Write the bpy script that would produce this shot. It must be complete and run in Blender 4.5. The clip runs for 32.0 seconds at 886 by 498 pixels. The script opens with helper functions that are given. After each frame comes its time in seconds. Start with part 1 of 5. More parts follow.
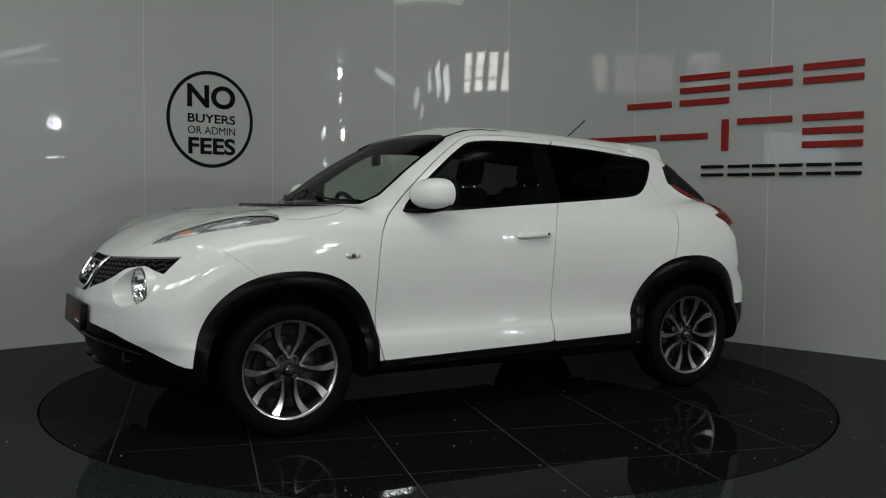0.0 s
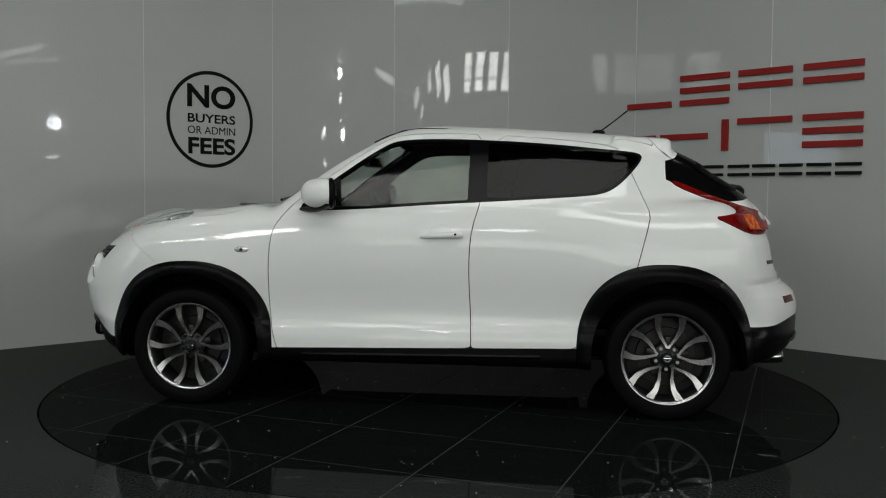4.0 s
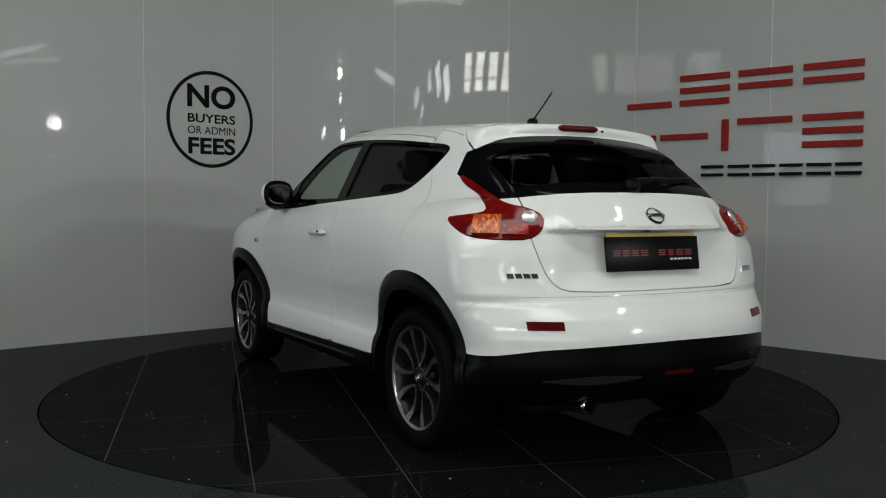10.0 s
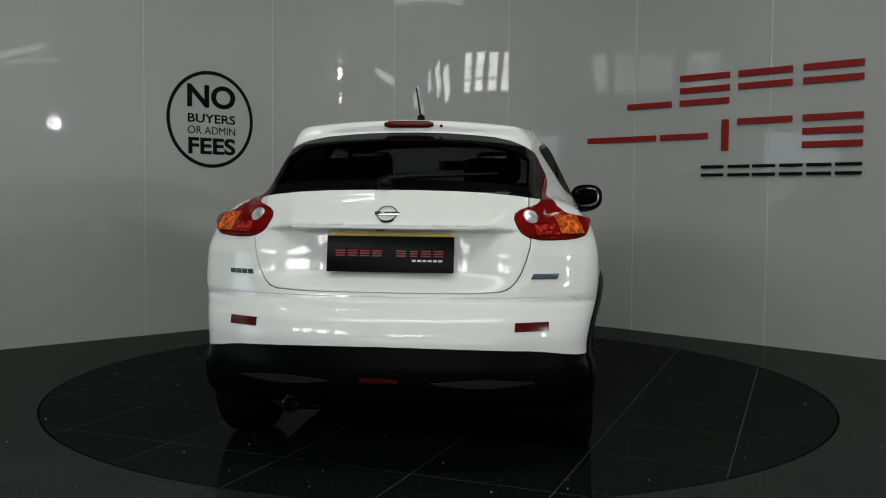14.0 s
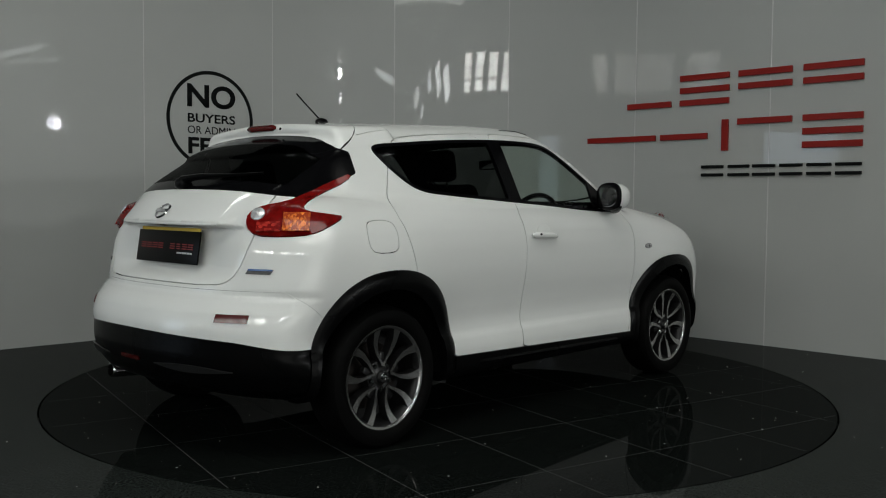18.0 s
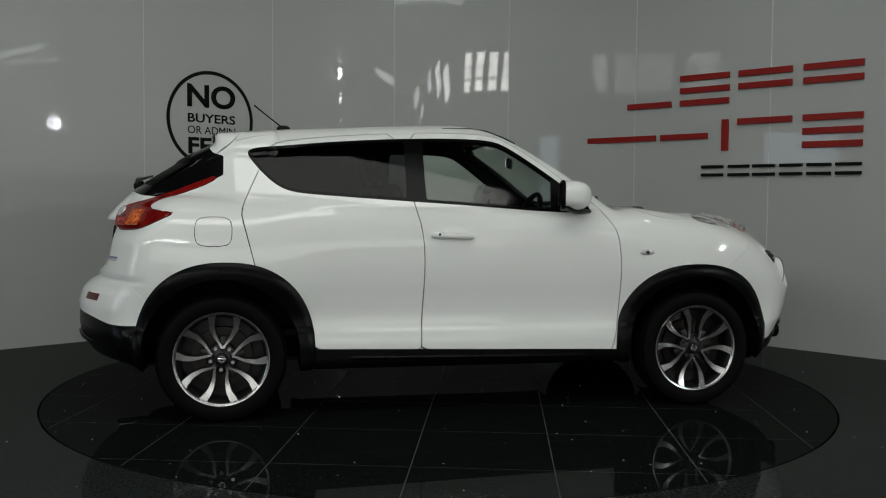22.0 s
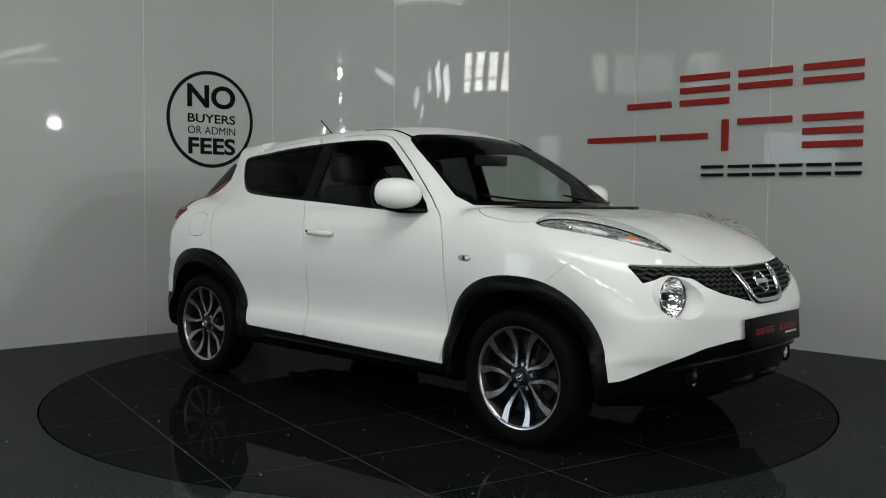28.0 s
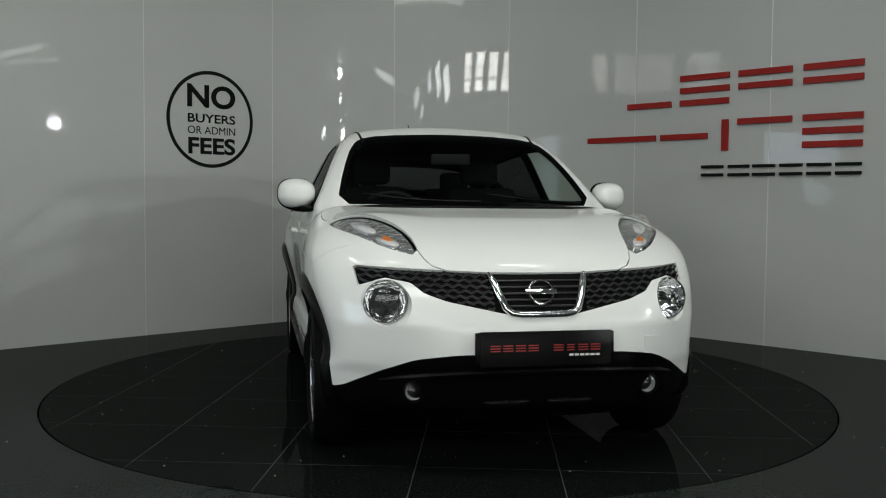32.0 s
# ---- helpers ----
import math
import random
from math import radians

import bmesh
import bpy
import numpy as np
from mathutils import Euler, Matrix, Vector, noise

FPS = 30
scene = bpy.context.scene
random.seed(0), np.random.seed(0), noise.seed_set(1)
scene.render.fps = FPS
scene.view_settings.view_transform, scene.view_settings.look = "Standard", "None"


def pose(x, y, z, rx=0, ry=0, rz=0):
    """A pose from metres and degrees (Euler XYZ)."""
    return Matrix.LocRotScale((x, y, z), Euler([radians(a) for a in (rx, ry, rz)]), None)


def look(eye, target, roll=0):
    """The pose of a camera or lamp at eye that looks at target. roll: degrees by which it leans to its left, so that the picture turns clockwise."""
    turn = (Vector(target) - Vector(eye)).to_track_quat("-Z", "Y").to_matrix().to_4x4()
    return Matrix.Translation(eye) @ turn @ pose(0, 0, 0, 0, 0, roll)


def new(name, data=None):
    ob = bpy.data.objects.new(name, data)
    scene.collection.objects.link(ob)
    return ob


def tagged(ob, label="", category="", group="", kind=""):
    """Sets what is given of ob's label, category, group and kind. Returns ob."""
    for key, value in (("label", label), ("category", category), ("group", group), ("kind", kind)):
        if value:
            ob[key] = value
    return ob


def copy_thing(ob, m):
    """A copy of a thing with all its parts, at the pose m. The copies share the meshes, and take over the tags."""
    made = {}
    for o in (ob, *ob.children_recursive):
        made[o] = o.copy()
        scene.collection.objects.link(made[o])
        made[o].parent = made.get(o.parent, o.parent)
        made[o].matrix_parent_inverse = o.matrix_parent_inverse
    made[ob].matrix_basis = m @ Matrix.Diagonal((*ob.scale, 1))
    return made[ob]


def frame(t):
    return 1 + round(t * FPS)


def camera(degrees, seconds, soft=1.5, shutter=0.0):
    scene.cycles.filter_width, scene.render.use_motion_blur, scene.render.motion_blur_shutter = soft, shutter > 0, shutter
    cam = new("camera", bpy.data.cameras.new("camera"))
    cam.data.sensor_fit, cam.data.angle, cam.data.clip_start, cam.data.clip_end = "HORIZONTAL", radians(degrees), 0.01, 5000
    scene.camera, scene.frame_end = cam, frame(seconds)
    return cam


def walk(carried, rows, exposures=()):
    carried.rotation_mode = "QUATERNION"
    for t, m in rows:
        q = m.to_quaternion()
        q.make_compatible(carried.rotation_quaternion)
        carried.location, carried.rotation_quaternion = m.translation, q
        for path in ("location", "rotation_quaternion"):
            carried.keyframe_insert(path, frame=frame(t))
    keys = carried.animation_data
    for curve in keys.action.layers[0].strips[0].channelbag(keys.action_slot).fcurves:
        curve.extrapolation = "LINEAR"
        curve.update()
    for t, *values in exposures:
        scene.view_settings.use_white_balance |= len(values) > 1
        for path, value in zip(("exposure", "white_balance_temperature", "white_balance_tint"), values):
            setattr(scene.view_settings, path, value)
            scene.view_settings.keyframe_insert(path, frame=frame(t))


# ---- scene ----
# ---------------- camera (stands still) ----------------
cam = camera(52.156, 32.0, soft=1.1)
EYE = (0.0, -5.528, 1.108)
AIM = (EYE[0] + math.sin(radians(0.173)), EYE[1] + math.cos(radians(0.173)), EYE[2] - math.tan(radians(2.996)))
STAND = look(EYE, AIM, 0.505)
walk(cam, [(0.0, STAND), (32.0, STAND)], [(0.0, -0.20), (3.0, -0.20), (6.0, 0.10), (9.0, 0.10), (11.0, -0.26), (13.0, -0.32), (14.0, -0.16), (17.0, -0.18), (19.0, -0.28), (23.0, -0.19), (25.0, 0.08), (28.0, 0.22), (30.0, 0.26), (32.0, 0.17)])


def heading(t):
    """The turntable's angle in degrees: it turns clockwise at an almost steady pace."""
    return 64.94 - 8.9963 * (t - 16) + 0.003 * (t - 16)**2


# ---------------- world and light ----------------
world = bpy.data.worlds.new("hall_dark")
world.use_nodes = True
world.node_tree.nodes["Background"].inputs[0].default_value = (0.6, 0.62, 0.62, 1)
world.node_tree.nodes["Background"].inputs[1].default_value = 0.02
scene.world = world


def area(name, at, target, w, h, watts, colour):
    lamp = bpy.data.lights.new(name, "AREA")
    lamp.shape, lamp.size, lamp.size_y, lamp.energy, lamp.color = "RECTANGLE", w, h, watts, colour
    ob = new(name, lamp)
    ob.matrix_world = look(at, target)
    return ob


# the hall's lamps: roof light in the back corner, two flood lamps on the east wall
# wide unseen fill behind the camera, added to light what faces it
area("back_fill", (0.8, -10.86, 1.40), (0.8, 0.0, 1.40), 9.0, 2.2, 130, (0.98, 1.0, 0.96))
area("daylight_roof_light", (-6.5, -9.0, 4.35), (0.0, 0.6, 0.8), 5.0, 0.95, 300, (0.97, 1.0, 0.955))
# unseen overhead fill, added to brighten the car and wall from above
area("ceiling_fill", (0.0, -3.6, 4.9), (0.0, -2.4, 0.0), 4.6, 1.8, 135, (0.98, 1.0, 0.945))
area("flood_lamp_upper", (12.0, -8.84, 4.72), (0.0, 0.6, 0.8), 0.44, 0.30, 185, (0.97, 1.0, 0.98))
area("flood_lamp_lower", (12.0, -9.40, 3.03), (0.0, 0.6, 0.8), 0.44, 0.30, 185, (0.97, 1.0, 0.98))
# ---------------- the car's body as one smooth shape ----------------
def curve(xs, ys):
    """A smooth curve through a few knots (cubic, no overshoot)."""
    xs, ys = np.array(xs, float), np.array(ys, float)
    d = np.diff(ys) / np.diff(xs)
    m = np.concatenate([[d[0]], np.where(d[1:] * d[:-1] > 0, 2 * d[1:] * d[:-1] / (d[1:] + d[:-1] + 1e-12), 0), [d[-1]]])

    def at(x):
        x = np.clip(x, xs[0], xs[-1])
        i = np.clip(np.searchsorted(xs, x) - 1, 0, len(xs) - 2)
        h = xs[i + 1] - xs[i]
        u = (x - xs[i]) / h
        return ((2 * u**3 - 3 * u**2 + 1) * ys[i] + (u**3 - 2 * u**2 + u) * h * m[i]
                + (3 * u**2 - 2 * u**3) * ys[i + 1] + (u**3 - u**2) * h * m[i + 1])
    return at


def smax(a, b, k):
    h = np.maximum(k - np.abs(a - b), 0) / k
    return np.maximum(a, b) + h * h * k / 4


def smin(a, b, k):
    return -smax(-a, -b, k)


def bump(x, c, w):
    return np.exp(-((x - c) / w) ** 2)


def ease(u):
    u = np.clip(u, 0, 1)
    return u * u * (3 - 2 * u)


WHEEL_X, WHEEL_Z = 1.265, 0.318
deck = curve([-2.1, -1.73, -1.3, -0.9, -0.3, 0.4, 0.8, 0.95, 1.08, 1.24, 1.42, 1.57, 1.73, 1.85, 1.97, 2.1],
             [1.09, 1.135, 1.14, 1.125, 1.09, 1.06, 1.075, 1.095, 1.085, 1.066, 1.046, 1.026, 0.985, 0.935, 0.86, 0.72])
nose = curve([0.15, 0.22, 0.30, 0.42, 0.47, 0.53, 0.62, 0.66, 0.75, 0.84, 0.93, 1.05],
             [1.79, 1.885, 2.0, 2.04, 2.065, 2.072, 2.066, 2.054, 2.022, 1.967, 1.87, 1.60])
stern = curve([0.18, 0.24, 0.31, 0.40, 0.46, 0.55, 0.63, 0.68, 0.71, 0.78, 0.88, 1.0, 1.08, 1.15, 1.3],
              [-1.745, -1.82, -1.985, -2.042, -2.052, -2.052, -2.032, -1.985, -1.943, -1.929, -1.909, -1.893, -1.855, -1.805, -1.58])
flank_x = curve([-2.1, -1.7, -1.265, -0.7, 0.0, 0.7, 1.265, 1.7, 2.1], [0.80, 0.842, 0.846, 0.845, 0.845, 0.845, 0.845, 0.825, 0.78])
flank_z = curve([0.15, 0.30, 0.37, 0.435, 0.47, 0.52, 0.60, 0.70, 0.80, 0.88, 0.96, 1.05, 1.15], [-0.03, -0.008, -0.008, -0.018, -0.034, -0.039, -0.031, -0.014, -0.003, 0.0, -0.008, -0.032, -0.065])
waist = curve([-1.9, -1.6, -1.3, -1.0, -0.6, 0.0, 0.7, 1.0], [0.53, 0.62, 0.70, 0.76, 0.80, 0.81, 0.80, 0.78])
roof = curve([-1.7, -1.34, -1.06, -0.72, -0.4, -0.06, 0.17, 0.5, 0.8], [1.45, 1.482, 1.503, 1.525, 1.542, 1.552, 1.552, 1.53, 1.49])
belly = curve([-2.1, -1.75, -1.35, -0.9, 0.9, 1.35, 1.75, 2.1], [0.235, 0.235, 0.25, 0.262, 0.262, 0.25, 0.215, 0.205])
soft_edge = curve([-2.1, -1.2, -0.8, 0.5, 1.0, 1.4, 2.1], [0.16, 0.16, 0.08, 0.08, 0.12, 0.13, 0.12])


def body(x, y, z):
    """Below zero inside the car, about a distance in metres."""
    y = np.abs(y)
    side = y - flank_x(x) - flank_z(z) - 0.045 * (bump(x, WHEEL_X, 0.40) + bump(x, -WHEEL_X, 0.42)) * bump(z, 0.70, 0.28)
    top = (z - deck(x) + 0.10 * y**3 * bump(np.maximum(x, 0.9), 1.6, 0.7) - 0.022 * bump(y, 0.60, 0.16) * bump(x, 1.5, 0.28)) * 0.97
    front = (x - nose(z) - 0.045 * bump(y, 0.56, 0.17) * bump(z, 0.69, 0.13) + 0.60 * y**2.87) * 0.85
    rear = (stern(z) - x + (0.50 - 0.11 * ease((z - 0.64) / 0.10)) * y**2.6 + 0.12 * y * y * ease((z - 0.88) / 0.16)) * 0.88
    pocket = ease((0.60 - y) / 0.34) * ease((z - 0.735) / 0.085) * np.clip((0.998 - z) / 0.016, 0, 1)
    brow = np.clip((0.47 - y) / 0.06, 0, 1) * np.clip((z - 0.992) / 0.014, 0, 1) * np.clip((1.13 - z) / 0.12, 0, 1)
    rear = rear + np.where(x < -1.5, 0.072 * pocket - 0.018 * brow, 0)
    low = smax(smax(smax(side, front, 0.07), rear, 0.06), top, soft_edge(x))
    low = smax(low, belly(x) - z, 0.04)
    glass_front = (x - 0.97 + 0.26 * y**2 - 0.036 * bump(z, 1.30, 0.16)) * 0.527 + (z - 1.095) * 0.849
    glass_rear = -(x + 1.79 - 0.30 * y**2) * 0.529 + (z - 1.15) * 0.848 - 0.010 * bump(z, 1.30, 0.12)
    lid = z - roof(x) + 0.125 * y**2
    cheek = (y - waist(x) + 0.50 * np.maximum(z - 1.08, 0)) * 0.89
    cabin = smax(smax(smax(cheek, glass_front, 0.05), glass_rear, 0.07), smax(lid, glass_front, 0.09), 0.13)
    cabin = smax(cabin, np.maximum(1.0 - z, rear + 0.02), 0.03)
    whole = smin(low, cabin, 0.03)
    # roof spoiler
    half = 0.025 + 0.022 * np.clip((y - 0.34) / 0.14, 0, 1)
    blade = smax(np.abs(z - roof(x) + 0.125 * y**2 + half) - half, np.abs(x + 1.175 - 0.10 * y**2) - 0.155, 0.03)
    blade = smax(blade, cheek - 0.004, 0.04)
    return smin(whole, blade, 0.022)


def slope(x, y, z, e=1e-3):
    g = np.stack([body(x + e, y, z) - body(x - e, y, z), body(x, y + e, z) - body(x, y - e, z), body(x, y, z + e) - body(x, y, z - e)], 1) / (2 * e)
    return g


def shell(step):
    """The body's surface: vertices and triangles of a fine net drawn tight on the shape."""
    xs, ys, zs = np.arange(-2.16, 2.20, step), np.arange(-0.96 - step / 2, 0.97, step), np.arange(0.14, 1.62, step)
    X, Y, Z = np.meshgrid(xs, ys, zs, indexing="ij")
    f = body(X, Y, Z)
    inside = f < 0
    c = np.zeros(tuple(n - 1 for n in f.shape), int)
    for i in (0, 1):
        for j in (0, 1):
            for k in (0, 1):
                c += inside[i:i + c.shape[0], j:j + c.shape[1], k:k + c.shape[2]]
    cells = (c > 0) & (c < 8)
    index = -np.ones(cells.shape, int)
    where = np.argwhere(cells)
    index[cells] = np.arange(len(where))
    v = np.stack([xs[where[:, 0]], ys[where[:, 1]], zs[where[:, 2]]], 1) + step / 2
    for _ in range(5):
        g = slope(*v.T)
        v = v - (body(*v.T) / np.maximum((g * g).sum(1), 0.2))[:, None] * g * 0.9
    faces = []
    for axis in range(3):
        a = [slice(0, -1)] * 3
        b = [slice(0, -1)] * 3
        b[axis] = slice(1, None)
        lo, hi = inside[tuple(slice(0, n) if q != axis else slice(0, n - 1) for q, n in enumerate(f.shape))], inside[tuple(slice(0, n) if q != axis else slice(1, n) for q, n in enumerate(f.shape))]
        e = np.argwhere(lo != hi)
        p, q = [(1, 2), (2, 0), (0, 1)][axis]
        ok = (e[:, p] > 0) & (e[:, q] > 0) & (e[:, p] < f.shape[p] - 1) & (e[:, q] < f.shape[q] - 1)
        e = e[ok]
        flip = hi[tuple(e.T)]
        ring = []
        for dp, dq in ((-1, -1), (0, -1), (0, 0), (-1, 0)):
            s = e.copy()
            s[:, p] += dp
            s[:, q] += dq
            ring.append(index[tuple(s.T)])
        ring = np.stack(ring, 1)
        ring[flip] = ring[flip][:, ::-1]
        faces.append(ring)
    quads = np.concatenate(faces)
    t = np.concatenate([quads[:, [0, 1, 2]], quads[:, [0, 2, 3]]])
    return v, t
# ---------------- materials ----------------
def material(name, colour, rough=0.5, metal=0.0, coat=0.0, spread=0.04, grain=30.0, bumpy=0.0, blotch=2.0, spec=0.5, rough_spread=0.08):
    """A painted, moulded or cast surface: colour and gloss vary at two scales, with a fine relief."""
    m = bpy.data.materials.new(name)
    m.use_nodes = True
    t = m.node_tree
    b = t.nodes["Principled BSDF"]
    b.inputs["Metallic"].default_value = metal
    b.inputs["Coat Weight"].default_value = coat
    b.inputs["Coat Roughness"].default_value = 0.03
    b.inputs["Specular IOR Level"].default_value = spec
    where = t.nodes.new("ShaderNodeTexCoord")
    big, fine = t.nodes.new("ShaderNodeTexNoise"), t.nodes.new("ShaderNodeTexNoise")
    big.inputs["Scale"].default_value, fine.inputs["Scale"].default_value = blotch, grain
    fine.inputs["Detail"].default_value = 4
    for n in (big, fine):
        t.links.new(where.outputs["Object"], n.inputs["Vector"])
    mix = t.nodes.new("ShaderNodeMath")
    mix.operation = "ADD"
    t.links.new(big.outputs["Fac"], mix.inputs[0])
    t.links.new(fine.outputs["Fac"], mix.inputs[1])
    ramp = t.nodes.new("ShaderNodeMapRange")
    ramp.inputs["From Min"].default_value, ramp.inputs["From Max"].default_value = 0.6, 1.4
    ramp.inputs["To Min"].default_value, ramp.inputs["To Max"].default_value = 1 - spread, 1 + spread
    t.links.new(mix.outputs[0], ramp.inputs["Value"])
    tint = t.nodes.new("ShaderNodeVectorMath")
    tint.operation = "SCALE"
    tint.inputs[0].default_value = colour
    t.links.new(ramp.outputs[0], tint.inputs["Scale"])
    t.links.new(tint.outputs[0], b.inputs["Base Color"])
    gloss = t.nodes.new("ShaderNodeMapRange")
    gloss.inputs["From Min"].default_value, gloss.inputs["From Max"].default_value = 0.3, 0.7
    gloss.inputs["To Min"].default_value, gloss.inputs["To Max"].default_value = rough * (1 - rough_spread), min(1, rough * (1 + rough_spread))
    t.links.new(big.outputs["Fac"], gloss.inputs["Value"])
    t.links.new(gloss.outputs[0], b.inputs["Roughness"])
    if bumpy:
        relief = t.nodes.new("ShaderNodeBump")
        relief.inputs["Strength"].default_value, relief.inputs["Distance"].default_value = bumpy, 0.002
        t.links.new(fine.outputs["Fac"], relief.inputs["Height"])
        t.links.new(relief.outputs[0], b.inputs["Normal"])
    return m


def pane_glass(name, tint, gloss=1.0):
    """Thin tinted glass: lets light through by its tint and mirrors by its Fresnel gloss."""
    m = bpy.data.materials.new(name)
    m.use_nodes = True
    t = m.node_tree
    t.nodes.remove(t.nodes["Principled BSDF"])
    clear, shine, mix, fres = (t.nodes.new(n) for n in ("ShaderNodeBsdfTransparent", "ShaderNodeBsdfGlossy", "ShaderNodeMixShader", "ShaderNodeLayerWeight"))
    clear.inputs[0].default_value = (*tint, 1)
    shine.inputs["Roughness"].default_value = 0.012
    shine.inputs["Color"].default_value = (gloss, gloss, gloss, 1)
    fres.inputs["Blend"].default_value = 0.5
    power, share = t.nodes.new("ShaderNodeMath"), t.nodes.new("ShaderNodeMath")
    power.operation, share.operation = "POWER", "MULTIPLY_ADD"
    power.inputs[1].default_value, share.inputs[1].default_value, share.inputs[2].default_value = 5.0, 0.92, 0.05
    t.links.new(fres.outputs["Facing"], power.inputs[0])
    t.links.new(power.outputs[0], share.inputs[0])
    t.links.new(share.outputs[0], mix.inputs[0])
    t.links.new(clear.outputs[0], mix.inputs[1])
    t.links.new(shine.outputs[0], mix.inputs[2])
    t.links.new(mix.outputs[0], t.nodes["Material Output"].inputs[0])
    return m


def polished(name, colour, rough, mirror, ior=1.5):
    """Polished dark stone: a dark body under a glossy face whose gloss follows Fresnel, smeared and dusty here and there."""
    m = bpy.data.materials.new(name)
    m.use_nodes = True
    t = m.node_tree
    t.nodes.remove(t.nodes["Principled BSDF"])
    under, shine, mix, fres = (t.nodes.new(n) for n in ("ShaderNodeBsdfDiffuse", "ShaderNodeBsdfGlossy", "ShaderNodeMixShader", "ShaderNodeFresnel"))
    fres.inputs["IOR"].default_value = ior
    where, smear, dust = t.nodes.new("ShaderNodeTexCoord"), t.nodes.new("ShaderNodeTexNoise"), t.nodes.new("ShaderNodeTexNoise")
    smear.inputs["Scale"].default_value, dust.inputs["Scale"].default_value, dust.inputs["Detail"].default_value = 2.2, 90.0, 6
    for n in (smear, dust):
        t.links.new(where.outputs["Object"], n.inputs["Vector"])
    r = t.nodes.new("ShaderNodeMapRange")
    r.inputs["From Min"].default_value, r.inputs["From Max"].default_value = 0.3, 0.75
    r.inputs["To Min"].default_value, r.inputs["To Max"].default_value = rough * 0.6, rough * 1.7
    t.links.new(smear.outputs["Fac"], r.inputs["Value"])
    t.links.new(r.outputs[0], shine.inputs["Roughness"])
    shine.inputs["Color"].default_value = (mirror, mirror, mirror, 1)
    c = t.nodes.new("ShaderNodeMapRange")
    c.inputs["From Min"].default_value, c.inputs["From Max"].default_value = 0.35, 0.8
    c.inputs["To Min"].default_value, c.inputs["To Max"].default_value = 0.7, 1.8
    t.links.new(dust.outputs["Fac"], c.inputs["Value"])
    v = t.nodes.new("ShaderNodeVectorMath")
    v.operation = "SCALE"
    v.inputs[0].default_value = colour
    t.links.new(c.outputs[0], v.inputs["Scale"])
    t.links.new(v.outputs[0], under.inputs["Color"])
    t.links.new(fres.outputs[0], mix.inputs[0])
    t.links.new(under.outputs[0], mix.inputs[1])
    t.links.new(shine.outputs[0], mix.inputs[2])
    t.links.new(mix.outputs[0], t.nodes["Material Output"].inputs[0])
    return m


def celled(name, low, high, scale, stretch, share):
    """A moulded lamp lens over a faceted bowl: bright and dark cells under a clear glossy face."""
    m = bpy.data.materials.new(name)
    m.use_nodes = True
    t = m.node_tree
    b = t.nodes["Principled BSDF"]
    where, span, cells, noise = (t.nodes.new(n) for n in ("ShaderNodeTexCoord", "ShaderNodeMapping", "ShaderNodeTexVoronoi", "ShaderNodeTexNoise"))
    span.inputs["Scale"].default_value = stretch
    cells.inputs["Scale"].default_value, noise.inputs["Scale"].default_value = scale, 14.0
    t.links.new(where.outputs["Object"], span.inputs["Vector"])
    t.links.new(span.outputs[0], cells.inputs["Vector"])
    t.links.new(where.outputs["Object"], noise.inputs["Vector"])
    grey, add, ramp, mix = (t.nodes.new(n) for n in ("ShaderNodeSeparateColor", "ShaderNodeMath", "ShaderNodeMapRange", "ShaderNodeMix"))
    add.operation = "MULTIPLY"
    t.links.new(cells.outputs["Color"], grey.inputs[0])
    t.links.new(grey.outputs[0], add.inputs[0])
    t.links.new(noise.outputs["Fac"], add.inputs[1])
    ramp.inputs["From Min"].default_value, ramp.inputs["From Max"].default_value = share * 0.5, share * 1.3
    t.links.new(add.outputs[0], ramp.inputs["Value"])
    mix.data_type = "RGBA"
    mix.inputs["A"].default_value, mix.inputs["B"].default_value = (*low, 1), (*high, 1)
    t.links.new(ramp.outputs[0], mix.inputs["Factor"])
    t.links.new(mix.outputs["Result"], b.inputs["Base Color"])
    relief = t.nodes.new("ShaderNodeBump")
    relief.inputs["Strength"].default_value, relief.inputs["Distance"].default_value = 0.25, 0.002
    t.links.new(cells.outputs["Distance"], relief.inputs["Height"])
    t.links.new(relief.outputs[0], b.inputs["Normal"])
    b.inputs["Roughness"].default_value = 0.25
    b.inputs["Coat Weight"].default_value = 0.35
    b.inputs["Specular IOR Level"].default_value = 0.15
    b.inputs["Coat Roughness"].default_value = 0.02
    b.inputs["Specular IOR Level"].default_value = 0.15
    return m


def lamp_glow(name, colour, strength):
    m = bpy.data.materials.new(name)
    m.use_nodes = True
    b = m.node_tree.nodes["Principled BSDF"]
    b.inputs["Base Color"].default_value = (*colour, 1)
    b.inputs["Emission Color"].default_value = (*colour, 1)
    b.inputs["Emission Strength"].default_value = strength
    return m


WALL = material("gloss_white_wall_panel", (0.43, 0.44, 0.425), 0.014, spread=0.03, grain=1.3, blotch=0.7, bumpy=0.35, spec=0.32)
SEAM = material("white_joint_strip", (0.52, 0.52, 0.51), 0.35, grain=40)
FLOOR = polished("black_polished_floor", (0.0205, 0.0245, 0.0225), 0.04, 0.27)
TILE = polished("black_polished_tile", (0.0072, 0.0088, 0.0080), 0.016, 0.115)
GROUT = material("grey_tile_grout", (0.055, 0.058, 0.058), 0.7, grain=200)
DARK = material("black_metal_edge", (0.006, 0.006, 0.006), 0.6)
SIGN_RED = material("red_acrylic_sign", (0.25, 0.012, 0.008), 0.4, grain=80, spec=0.2)
SIGN_BLACK = material("black_acrylic_sign", (0.006, 0.007, 0.007), 0.6, grain=80, spec=0.06)
